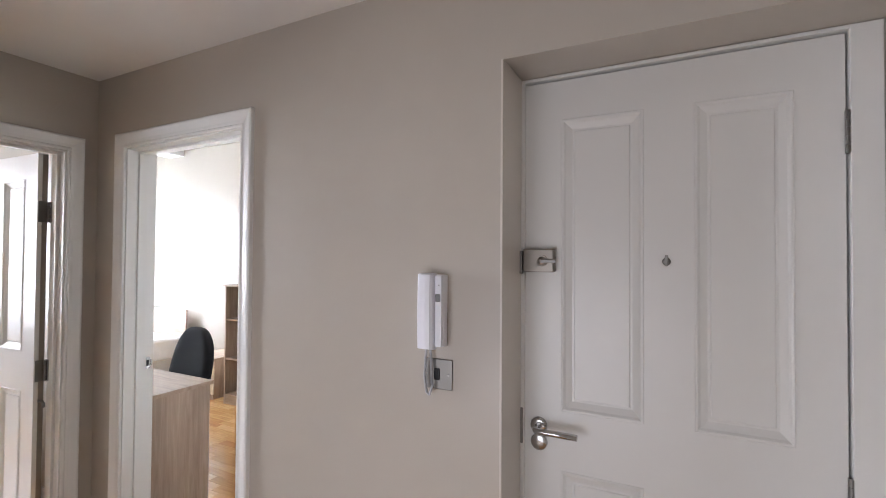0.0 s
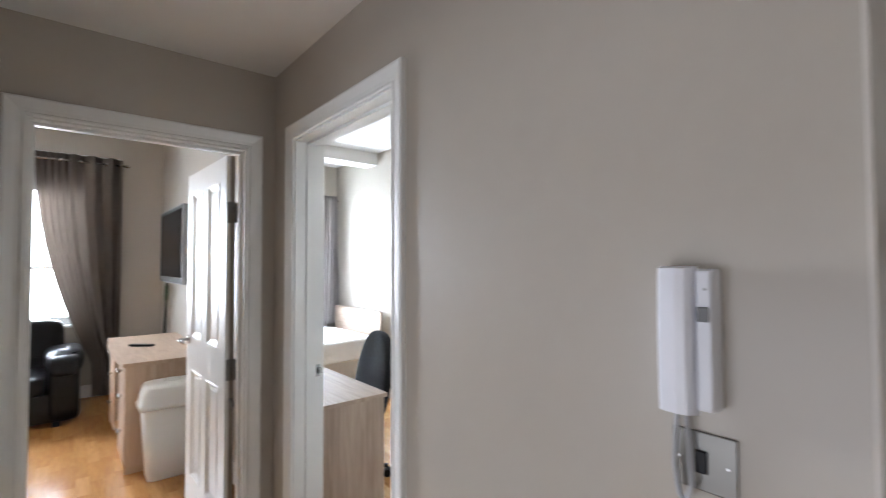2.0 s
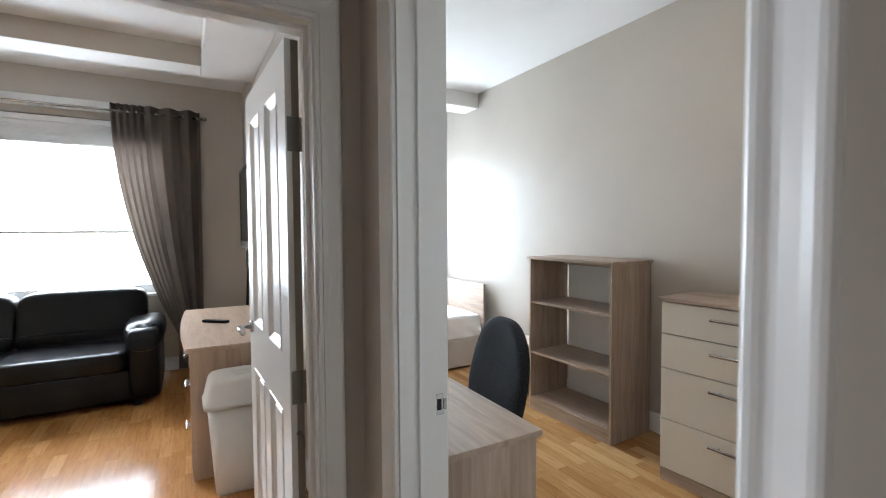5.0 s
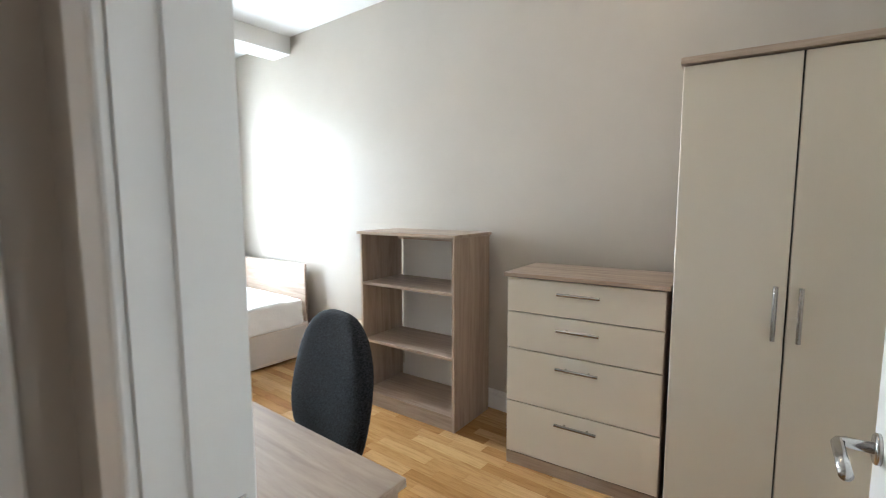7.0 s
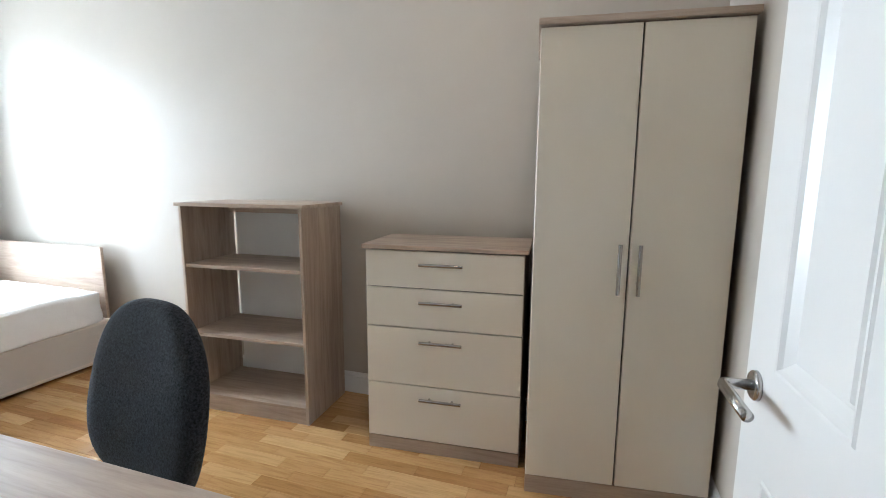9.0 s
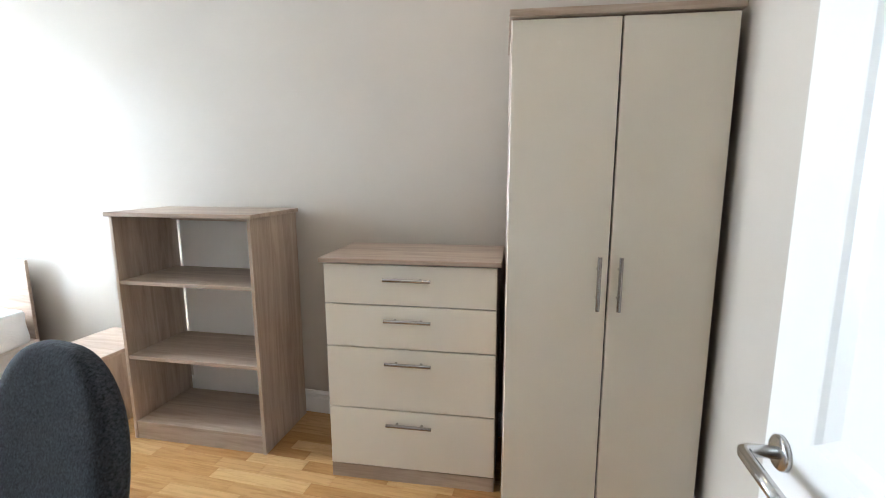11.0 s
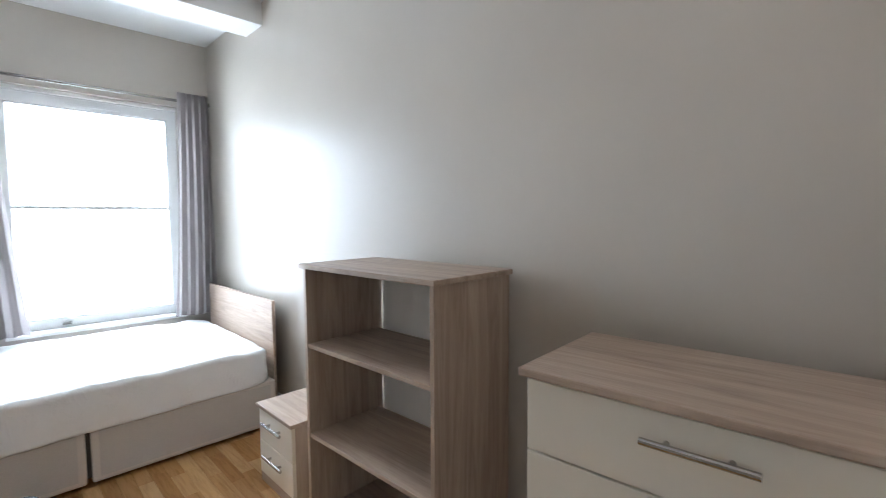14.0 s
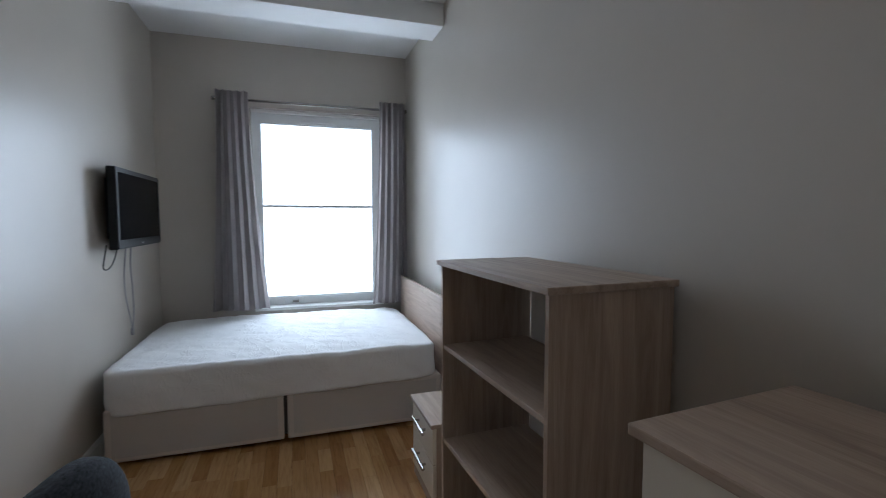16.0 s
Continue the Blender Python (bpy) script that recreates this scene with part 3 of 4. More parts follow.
top_board(ch, cw, cd + 0.004, cht)
ZS = (0.067, 0.346, 0.628, 0.818, 0.994)
for z0, z1 in zip(ZS, ZS[1:]):
    dr = part("drawer", slab(-cw / 2 + 0.002, cw / 2 - 0.002, 0.0, 0.018, z0 + 0.0028, z1 - 0.0028, 0.0015, 1), cream, ch, "cream gloss drawer front")
    zz = z1 - 0.062
    bar_handle(dr, (-0.102, 0, zz), (0.098, 0, zz), (0, -0.022, 0))

# wardrobe
wr = thing("wardrobe", pose(-0.210, 3.803, 0, 0, 0, 6.5), "cream gloss two-door wardrobe with oak-effect cornice", "wardrobe")
ww, wd, wh = 0.712, 0.49, 1.895
part("side_panel", slab(-ww / 2, -ww / 2 + 0.018, 0.018, wd, 0, wh - 0.024, 0.001, 1), oak_z, wr)
part("side_panel", slab(ww / 2 - 0.018, ww / 2, 0.018, wd, 0, wh - 0.024, 0.001, 1), oak_z, wr)
part("back_panel", slab(-ww / 2 + 0.018, ww / 2 - 0.018, wd - 0.012, wd - 0.006, 0.02, wh - 0.024), white_board, wr)
# Near-black sheet behind the doors, painting the shade of their gaps.
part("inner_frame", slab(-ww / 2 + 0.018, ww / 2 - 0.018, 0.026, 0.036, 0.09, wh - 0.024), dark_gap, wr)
part("plinth", slab(-ww / 2 + 0.001, ww / 2 - 0.001, 0.004, 0.020, 0, 0.078), oak_x, wr)
part("cornice", slab(-ww / 2 - 0.008, ww / 2 + 0.008, -0.016, wd, wh - 0.024, wh, 0.003), oak_x, wr, "grey-brown oak-effect top board")
for s in (-1, 1):
    x0, x1 = sorted((s * 0.003, s * (ww / 2 - 0.002)))
    dr = part("wardrobe_door", slab(x0, x1, 0.0, 0.018, 0.082, wh - 0.030, 0.0015, 1), cream, wr, "tall cream gloss door")
    bar_handle(dr, (s * 0.036, 0, 0.885), (s * 0.036, 0, 1.078), (0, -0.024, 0))

# bedside chest
bs = thing("bedside_cabinet", pose(-2.868, 3.905, 0), "small two-drawer bedside cabinet with oak-effect frame", "bedside cabinet")
sw, sd, sh = 0.365, 0.39, 0.418
part("side_panel", slab(-sw / 2, -sw / 2 + 0.018, 0.018, sd, 0, sh - 0.02, 0.001, 1), oak_z, bs)
part("side_panel", slab(sw / 2 - 0.018, sw / 2, 0.018, sd, 0, sh - 0.02, 0.001, 1), oak_z, bs)
# Same painted gap shade behind the two small drawers.
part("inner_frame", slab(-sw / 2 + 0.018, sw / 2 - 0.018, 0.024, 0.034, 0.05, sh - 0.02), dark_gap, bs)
part("back_panel", slab(-sw / 2 + 0.018, sw / 2 - 0.018, sd - 0.012, sd - 0.006, 0.02, sh - 0.02), white_board, bs)
part("plinth", slab(-sw / 2 + 0.001, sw / 2 - 0.001, 0.004, 0.018, 0, 0.048), oak_x, bs)
top_board(bs, sw, sd + 0.01, sh, over=0.012)
for z0, z1 in ((0.052, 0.222), (0.225, 0.394)):
    dr = part("drawer", slab(-sw / 2 + 0.002, sw / 2 - 0.002, 0.0, 0.018, z0, z1, 0.0015, 1), cream, bs, "cream gloss drawer front")
    bar_handle(dr, (-0.10, 0, z1 - 0.058), (0.10, 0, z1 - 0.058), (0, -0.024, 0))

# desk beside the door
dk = thing("desk", pose(-0.853, 2.555, 0), "grey-brown oak-effect desk with a solid end panel", "desk")
part("top", slab(-1.20, 0.0, -0.390, 0.0, 0.735, 0.757, 0.003), oak_x, dk)
part("end_panel", slab(-0.030, -0.012, -0.385, -0.015, 0, 0.735, 0.001, 1), oak_z, dk)
part("end_panel", slab(-1.19, -1.172, -0.385, -0.015, 0, 0.735, 0.001, 1), oak_z, dk)
part("modesty_panel", slab(-1.172, -0.030, -0.385, -0.367, 0.25, 0.735, 0.001, 1), oak_x, dk)

# office chair
oc = thing("office_chair", pose(-1.615, 2.733, 0, 0, 0, 170), "charcoal fabric office chair on a castor base", "office chair")


def back_bend(co):
    taper = 1.0 - 0.27 * max(0.0, (co.z + 0.06) / 0.32) ** 2 - 0.03 * max(0.0, -(co.z + 0.06) / 0.2)
    return Vector((co.x * taper, co.y + 0.30 * co.x * co.x - 0.035 * math.sin(co.z * 6.0), co.z))


back = part("backrest", cushion(0, -0.20, 0.672, 0.274, 0.046, 0.279, 0.60, 56, 36, back_bend), chair_cloth, oc, "charcoal padded backrest", True)
part("back_shell", cushion(0, -0.222, 0.660, 0.235, 0.018, 0.250, 0.62, 40, 24, back_bend), black_plastic, back, "", True)
part("seat", cushion(0, 0.11, 0.455, 0.235, 0.19, 0.045, 0.55, 48, 20), chair_cloth, oc, "charcoal padded seat", True)
part("back_stem", tube([(0, -0.08, 0.42), (0, -0.22, 0.42), (0, -0.262, 0.46), (0, -0.262, 0.62)], 0.018), black_plastic, oc)
part("gas_column", moved(lathe([(0.026, 0.09), (0.026, 0.26), (0.015, 0.262), (0.015, 0.42), (0.07, 0.425), (0.07, 0.44)], 20), pose(0, 0.02, 0)), black_plastic, oc, "", True)
star = part("star_base", moved(lathe([(0.035, 0.06), (0.04, 0.075), (0.04, 0.115), (0.028, 0.125)], 20), pose(0, 0.02, 0)), black_plastic, oc)
for k in range(5):
    a = 2 * math.pi * k / 5 + 0.5
    dx, dy = math.cos(a), math.sin(a)
    part("leg", rod(bmesh.new(), (0.03 * dx, 0.02 + 0.03 * dy, 0.097), (0.285 * dx, 0.02 + 0.285 * dy, 0.068), 0.020, 10, 0.014), black_plastic, oc)
    wheel = bmesh.new()
    cx, cy = 0.28 * dx, 0.02 + 0.28 * dy
    for o in (-0.016, 0.016):
        rod(wheel, (cx - dy * (o - 0.010), cy + dx * (o - 0.010), 0.026), (cx - dy * (o + 0.010), cy + dx * (o + 0.010), 0.026), 0.026, 18)
    part("castor", wheel, black_plastic, oc)

# bed
bd_x0, bd_x1, bd_y0, bd_y1 = -4.93, -3.585, 2.325, 4.235
bed = thing("bed", pose(0, 0, 0), "double divan bed with bare white mattress and oak-effect headboard", "bed")


def divan(y0, y1):
    return slab(bd_x0, bd_x1, y0, y1, 0.022, 0.318, 0.014, 3)


part("base", divan(bd_y0, 3.243), bed_ticking, bed, "cream fabric divan base half")
part("base", divan(3.263, bd_y1), bed_ticking, bed, "cream fabric divan base half")
for a, b in ((bd_y0, 3.243), (3.263, bd_y1)):
    part("front_panel", slab(bd_x1 - 0.004, bd_x1 + 0.0015, a + 0.035, b - 0.035, 0.05, 0.292, 0.001, 1), panel_cloth, bed, "greyish fabric front panel")
# Near-black filler: shade in the gap between the base halves, as colour.
part("join_strap", slab(bd_x0 + 0.02, bd_x1 - 0.012, 3.243, 3.263, 0.05, 0.30), dark_gap, bed)
for x in (-4.8, -3.72):
    for y in (2.45, 3.12, 3.40, 4.1):
        part("foot", moved(lathe([(0.02, 0), (0.022, 0.006), (0.022, 0.022)], 12), pose(x, y, 0)), black_plastic, bed)


def mattress():
    """A slack fitted cover over a mattress: crisp top edge, crinkled top, hem hanging unevenly over the base."""
    bm = bmesh.new()
    x0, x1, y0, y1, z0, z1 = bd_x0, bd_x1 + 0.016, bd_y0 - 0.018, bd_y1 - 0.018, 0.312, 0.53
    bmesh.ops.create_cube(bm, size=1.0)
    bmesh.ops.subdivide_edges(bm, edges=bm.edges[:], cuts=59, use_grid_fill=True)
    for v in bm.verts:
        p = v.co * 2
        e = 15.0
        k = (abs(p.x) ** e + abs(p.y) ** e + abs(p.z) ** e) ** (1 / e)
        q = p / max(k, 1e-6) * max(abs(p.x), abs(p.y), abs(p.z))
        co = Vector(((x0 + x1) / 2 + q.x * (x1 - x0) / 2, (y0 + y1) / 2 + q.y * (y1 - y0) / 2, (z0 + z1) / 2 + q.z * (z1 - z0) / 2))
        n = noise.fractal(Vector((co.x * 2.2, co.y * 1.6, co.z * 3)), 0.8, 2.0, 4)
        w = noise.noise(Vector((co.x * 5 + co.y * 9, co.y * 2.5 - co.x * 3, co.z)))
        if q.z > 0.2:
            up = min(1.0, (q.z - 0.2) / 0.5)
            crease = abs(noise.noise(Vector((co.x * 7 - co.y * 3, co.y * 6 + co.x * 2, 4.2)))) ** 0.6
            fine = abs(noise.noise(Vector((co.x * 15 + co.y * 4, co.y * 11 - co.x * 6, 1.7)))) ** 0.7
            edge = max(abs(q.x), abs(q.y))
            seam = 0.007 * math.exp(-((edge - 0.955) / 0.03) ** 2)
            co.z += up * (0.009 * n + 0.005 * w - 0.008 * (1 - crease) ** 3 - 0.005 * (1 - fine) ** 3 + 0.012 * (1 - q.x * q.x) * (1 - q.y * q.y) + seam)
        sag = max(0.0, 0.2 - q.z)
        hem = 0.5 + 0.5 * noise.noise(Vector((co.y * 2.1, 3.1, 0.0)))
        side = 1 if q.x > 0.5 else 0
        co.z -= sag * (0.030 * max(0.0, 3.9 - co.y) / 1.6 * side) + 0.022 * hem * sag * side
        drape = noise.noise(Vector((co.y * 7 + co.z * 9, co.z * 3.0, 8.0)))
        pull = noise.noise(Vector((co.y * 11 - co.z * 14, co.z * 4.0, 2.0)))
        co.x += (0.009 * n + 0.006 * w + (0.011 * drape + 0.006 * pull) * min(1.0, max(0.0, 0.9 - q.z)) + 0.006 * sag) * (1 if abs(q.x) > 0.8 else 0) * math.copysign(1, q.x)
        v.co = co
    return bm


part("mattress", mattress(), bed_sheet, bed, "white creased mattress cover", True)
part("headboard", slab(-4.90, -3.665, 4.262, 4.282, 0.10, 0.822, 0.002, 1), oak_x, bed, "grey-brown oak-effect headboard")
for x in (-4.6, -3.95):
    part("headboard_strut", slab(x - 0.03, x + 0.03, 4.236, 4.261, 0.10, 0.45), oak_z, bed)


# curtains
def curtain(top, bottom, z1, z0, folds, depth, lean=1.6, gather=0, reach=1.0):
    """A hanging pleated cloth: top and bottom give the spans along y; the outline eases from one to the other by the share 'reach' of the drop."""
    bm = bmesh.new()
    nu, nv = folds * 16, 30
    rows = []
    for j in range(nv + 1):
        s = j / nv
        e = min(1.0, s / reach) ** lean
        a, b = top[0] + (bottom[0] - top[0]) * e, top[1] + (bottom[1] - top[1]) * e
        row = []
        for i in range(nu + 1):
            u = i / nu
            turns, amp = folds * u, depth * (0.75 + 0.25 * math.sin(7 * u + 1.3)) * (0.85 + 0.3 * s)
            if gather:
                loose = min(1.0, max(0.0, (u - 0.34) / 0.10))
                turns = gather * min(u, 0.38) / 0.38 + (folds - gather) * max(0.0, u - 0.38) / 0.62
                amp = depth * (0.42 + 0.58 * loose) * (1.0 + 0.15 * math.sin(9 * u))
            ph = 2 * math.pi * turns + 0.5 * math.sin(3.1 * s + 5 * u)
            x = amp * math.sin(ph)
            y = a + (b - a) * u + 0.010 * math.sin(2 * ph) * (0.3 + s)
            row.append(bm.verts.new((x, y, z1 + (z0 - z1) * s + (0.006 * math.sin(9 * u) if j == nv else 0))))
        rows.append(row)
    for r0, r1 in zip(rows, rows[1:]):
        for i in range(nu):
            bm.faces.new((r0[i], r0[i + 1], r1[i + 1], r1[i]))
    bmesh.ops.solidify(bm, geom=bm.faces[:], thickness=0.003)
    return bm


def curtain_pole(name, x, y0, y1, z, label, ends, group):
    ob = thing(name, pose(x, 0, z), label, "curtain pole")
    part("pole", rod(bmesh.new(), (0, y0, 0), (0, y1, 0), 0.0115, 16), steel, ob, "", True)
    for y, s in ((y0, -1), (y1, 1)):
        part("finial", moved(lathe([(0.016, 0), (0.018, 0.004), (0.018, 0.028), (0.012, 0.034)], 18), pose(0, y, 0, -90 * s)), steel, ob, "", True)
    for y in ends:
        part("bracket", tube([(0, y, 0), (-0.05, y, 0), (-(x + 5.06) - 0.0, y, 0)], 0.006), steel, ob)
    return ob


curtain_pole("curtain_pole", -4.985, 2.735, 4.315, 2.345, "thin brushed steel curtain pole above the bedroom window", (2.76, 4.28), "")
c1 = thing("curtain", pose(-4.938, 0, 0), "grey pleated curtain hanging open beside the window", "curtain", "bedroom curtains")
part("cloth", curtain((2.735, 2.985), (2.665, 3.105), 2.405, 0.572, 5, 0.036, 1.5), curtain_grey, c1, "", True)
c2 = thing("curtain", pose(-4.942, 0, 0), "grey pleated curtain hanging open against the side wall", "curtain", "bedroom curtains")
part("cloth", curtain((4.085, 4.325), (4.005, 4.325), 2.405, 0.560, 5, 0.032, 1.5), curtain_grey, c2, "", True)


# televisions
def television(name, m, w, h, label, rim=None):
    """Screen in the local xz plane, facing -y, centred on x, base at z = 0."""
    ob = thing(name, m, label, "television")
    part("cabinet", slab(-w / 2, w / 2, 0.0, 0.045, 0, h, 0.006), black_plastic, ob)
    part("rear_cover", slab(-w / 2 + 0.06, w / 2 - 0.06, 0.045, 0.075, 0.06, h - 0.06, 0.012), black_plastic, ob)
    part("screen", slab(-w / 2 + 0.032, w / 2 - 0.032, -0.0015, 0.0, 0.055, h - 0.03), screen_glass, ob, "dark switched-off screen")
    part("bezel", boxes((-w / 2 + 0.004, w / 2 - 0.004, -0.004, -0.0, 0.004, 0.05), (-w / 2 + 0.004, w / 2 - 0.004, -0.004, 0.0, h - 0.028, h - 0.004),
                        (-w / 2 + 0.004, -w / 2 + 0.03, -0.004, 0.0, 0.05, h - 0.028), (w / 2 - 0.03, w / 2 - 0.004, -0.004, 0.0, 0.05, h - 0.028)), black_plastic, ob)
    if rim:
        part("rim", boxes((-w / 2 - 0.003, -w / 2 + 0.004, -0.006, 0.03, -0.003, h + 0.003), (w / 2 - 0.004, w / 2 + 0.003, -0.006, 0.03, -0.003, h + 0.003), (-w / 2 + 0.004, w / 2 - 0.004, -0.006, 0.03, h - 0.004, h + 0.003), (-w / 2 + 0.004, w / 2 - 0.004, -0.006, 0.03, -0.003, 0.004)), rim, ob, "pale blue-grey rim")
    part("badge", slab(-0.018, 0.018, -0.0055, -0.004, 0.018, 0.028), grey_plastic, ob)
    part("wall_bracket", boxes((-0.10, 0.10, 0.075, 0.099, h / 2 - 0.10, h / 2 + 0.10)), black_plastic, ob)
    return ob


television("television", pose(-4.262, 2.361, 1.172, 0, 0, 180), 0.862, 0.482, "black flat television with dark screen on a wall bracket")
television("television", pose(-3.86, 2.03, 1.25, 0, 0, 0), 1.16, 0.70, "large black flat television on the living room wall", grey_plastic)


def cable(name, pts, r, material, label):
    cu = bpy.data.curves.new(name, "CURVE")
    cu.dimensions, cu.bevel_depth, cu.bevel_resolution = "3D", r, 2
    sp_ = cu.splines.new("NURBS")
    sp_.points.add(len(pts) - 1)
    for p, c in zip(sp_.points, pts):
        p.co = (*c, 1)
    sp_.use_endpoint_u, sp_.order_u = True, 4
    cu.materials.append(material)
    return tagged(new(name, cu), label, "cable")


cable("power_cable", [(-3.84, 2.30, 1.20), (-3.80, 2.30, 1.12), (-3.78, 2.29, 1.06), (-3.86, 2.30, 1.05), (-3.96, 2.30, 1.10), (-3.99, 2.31, 1.20)], 0.004, black_plastic, "short black cable looping below the television")
cable("aerial_cable", [(-4.14, 2.31, 1.20), (-4.15, 2.285, 1.05), (-4.15, 2.28, 0.90), (-4.20, 2.28, 0.78), (-4.25, 2.28, 0.68), (-4.27, 2.28, 0.62)], 0.004, grey_plastic, "thin grey aerial cable hanging down the wall")
cable("aerial_cable", [(-4.23, 2.31, 1.20), (-4.25, 2.285, 1.05), (-4.32, 2.28, 0.92), (-4.30, 2.28, 0.82), (-4.33, 2.28, 0.74), (-4.28, 2.28, 0.62)], 0.004, grey_plastic, "thin grey aerial cable hanging down the wall")
pg = thing("cable_plug", pose(-4.275, 2.278, 0.595), "grey plug on the end of the hanging cable", "plug")
part("plug", slab(-0.012, 0.012, -0.008, 0.008, -0.022, 0.026, 0.004), grey_plastic, pg)

# ceiling light near the wardrobe
cl = thing("ceiling_light", pose(-1.0, 3.45, H), "round flush ceiling light with a warm glowing diffuser", "ceiling light")
part("base", lathe([(0.15, -0.0005), (0.155, -0.012), (0.155, -0.030), (0.145, -0.034)], 32), steel, cl)
part("diffuser", lathe([(0.143, -0.034), (0.140, -0.050), (0.115, -0.068), (0.06, -0.078), (0.01, -0.080)], 32), glow("warm_diffuser", (1.0, 0.76, 0.50), 18.0), cl, "", True)

# ---- hall things ----
ic = thing("door_phone", pose(0.873, 2.0195, 1.206), "white wall-mounted entry phone handset with coiled cord", "door phone")
part("base", slab(-0.043, 0.036, -0.032, 0.0, 0.004, 0.216, 0.005), phone_plastic, ic)


def handset():
    bm = bmesh.new()
    rows = []
    for x, d in ((-0.039, 0.030), (-0.037, 0.054), (-0.031, 0.060), (-0.008, 0.062), (0.005, 0.059), (0.010, 0.050), (0.013, 0.032)):
        rows.append([])
        for z in (-0.003, 0.0, 0.012, 0.05, 0.11, 0.17, 0.206, 0.217, 0.220):
            k = 0.55 if z in (-0.003, 0.220) else 1.0
            bow = 0.003 * (1 - ((z - 0.108) / 0.11) ** 2)
            rows[-1].append(bm.verts.new((x, -(0.030 + (d - 0.030) * k) - (bow if d > 0.04 else 0), z)))
    for a, b in zip(rows, rows[1:]):
        for i in range(len(a) - 1):
            bm.faces.new((a[i], a[i + 1], b[i + 1], b[i]))
    for e in (0, -1):
        bm.faces.new([r[e] for r in rows])
    bm.faces.new(rows[0]), bm.faces.new(rows[-1])
    return bm


part("handset", handset(), phone_plastic, ic, "white curved handset", False)
part("side_strip", slab(0.014, 0.0355, -0.044, -0.032, 0.006, 0.214, 0.004), phone_plastic, ic)
part("button", slab(0.0165, 0.033, -0.047, -0.044, 0.138, 0.160, 0.002), cord_grey, ic, "grey door release button")
part("speaker_dot", moved(lathe([(0.002, 0), (0.002, 0.001)], 10), pose(0.028, -0.0445, 0.186, 90)), grey_plastic, ic)
part("switch_mark", slab(-0.0436, -0.0425, -0.03, -0.012, 0.132, 0.160), grey_plastic, ic)


def coil():
    pts = []
    path = [Vector(p) for p in ((-0.012, -0.030, 0.006), (-0.014, -0.030, -0.03), (-0.020, -0.026, -0.09), (-0.014, -0.024, -0.135), (-0.004, -0.024, -0.142), (0.004, -0.022, -0.115), (0.000, -0.020, -0.06), (-0.004, -0.018, -0.01), (-0.004, -0.016, 0.006))]
    n = 1000
    for i in range(n):
        s = i / (n - 1) * (len(path) - 1)
        k = min(int(s), len(path) - 2)
        p = path[k].lerp(path[k + 1], s - k)
        a = i * 0.95
        pts.append(p + Vector((0.0032 * math.cos(a), 0.0032 * math.sin(a), 0.0008 * math.sin(a))))
    return tube(pts, 0.0012, 5)


part("cord", moved(coil(), Matrix.Translation((-0.008, 0, 0))), cord_pale, ic, "pale grey coiled cord", True)
sw_ = thing("wall_switch", pose(0.880, 2.0195, 1.079), "square brushed steel switch plate with black rocker", "switch")
part("plate", slab(-0.046, 0.046, -0.006, 0.0, 0.0, 0.090, 0.002), dull_steel, sw_)
part("rocker", slab(-0.012, 0.006, -0.011, -0.006, 0.028, 0.062, 0.002), black_plastic, sw_)
for x in (-0.036, 0.034):
    part("screw", moved(lathe([(0.003, 0), (0.0025, 0.0012)], 10), pose(x, -0.006, 0.045, 90)), chrome, sw_)

# ---- living room ----
ld = thing("dressing_table", pose(-3.29, 2.112, 0), "light beech desk with bowed top and side drawers", "desk")


def bowed_top():
    bm = bmesh.new()
    out = []
    n = 20
    for i in range(n + 1):
        u = i / n
        out.append((-0.71 + 1.42 * u, -0.553 - 0.03 * math.sin(math.pi * u)))
    ring = [(0.71, 0.0), (-0.71, 0.0)]
    pts = out + ring
    lo = [bm.verts.new((x, y, 0.728)) for x, y in pts]
    hi = [bm.verts.new((x, y, 0.752)) for x, y in pts]
    bm.faces.new(lo[::-1]), bm.faces.new(hi)
    for i in range(len(pts)):
        j = (i + 1) % len(pts)
        bm.faces.new((lo[i], lo[j], hi[j], hi[i]))
    bmesh.ops.bevel(bm, geom=[e for e in bm.edges if all(v.co.z > 0.75 for v in e.verts)], offset=0.005, segments=2, affect="EDGES")
    return bm


part("top", bowed_top(), beech_x, ld, "light beech bowed top")
part("end_panel", slab(0.662, 0.682, -0.53, 0, 0, 0.728, 0.001, 1), beech_z, ld)
part("end_panel", slab(-0.682, -0.662, -0.53, 0, 0, 0.728, 0.001, 1), beech_z, ld)
part("inner_panel", slab(0.20, 0.22, -0.47, 0, 0, 0.728, 0.001, 1), beech_z, ld)
part("inner_panel", slab(-0.22, -0.20, -0.47, 0, 0, 0.728, 0.001, 1), beech_z, ld)
for x0, x1 in ((0.222, 0.660), (-0.660, -0.222)):
    for z0, z1 in ((0.05, 0.36), (0.365, 0.54), (0.545, 0.722)):
        dr = part("drawer", slab(x0, x1, -0.535, -0.517, z0, z1, 0.003), beech_x, ld)
        bar_handle(dr, ((x0 + x1) / 2 - 0.06, -0.535, (z0 + z1) / 2 + 0.03), ((x0 + x1) / 2 + 0.06, -0.535, (z0 + z1) / 2 + 0.03), (0, -0.022, 0))
rc = thing("remote_control", pose(-3.31, 1.745, 0.752, 0, 0, 48), "slim black remote control lying on the desk", "remote control")
part("body", slab(-0.095, 0.095, -0.022, 0.022, 0, 0.018, 0.005), black_plastic, rc)
for i in range(6):
    part("button", slab(-0.06 + i * 0.02, -0.052 + i * 0.02, -0.006, 0.006, 0.018, 0.0195), grey_plastic, rc)

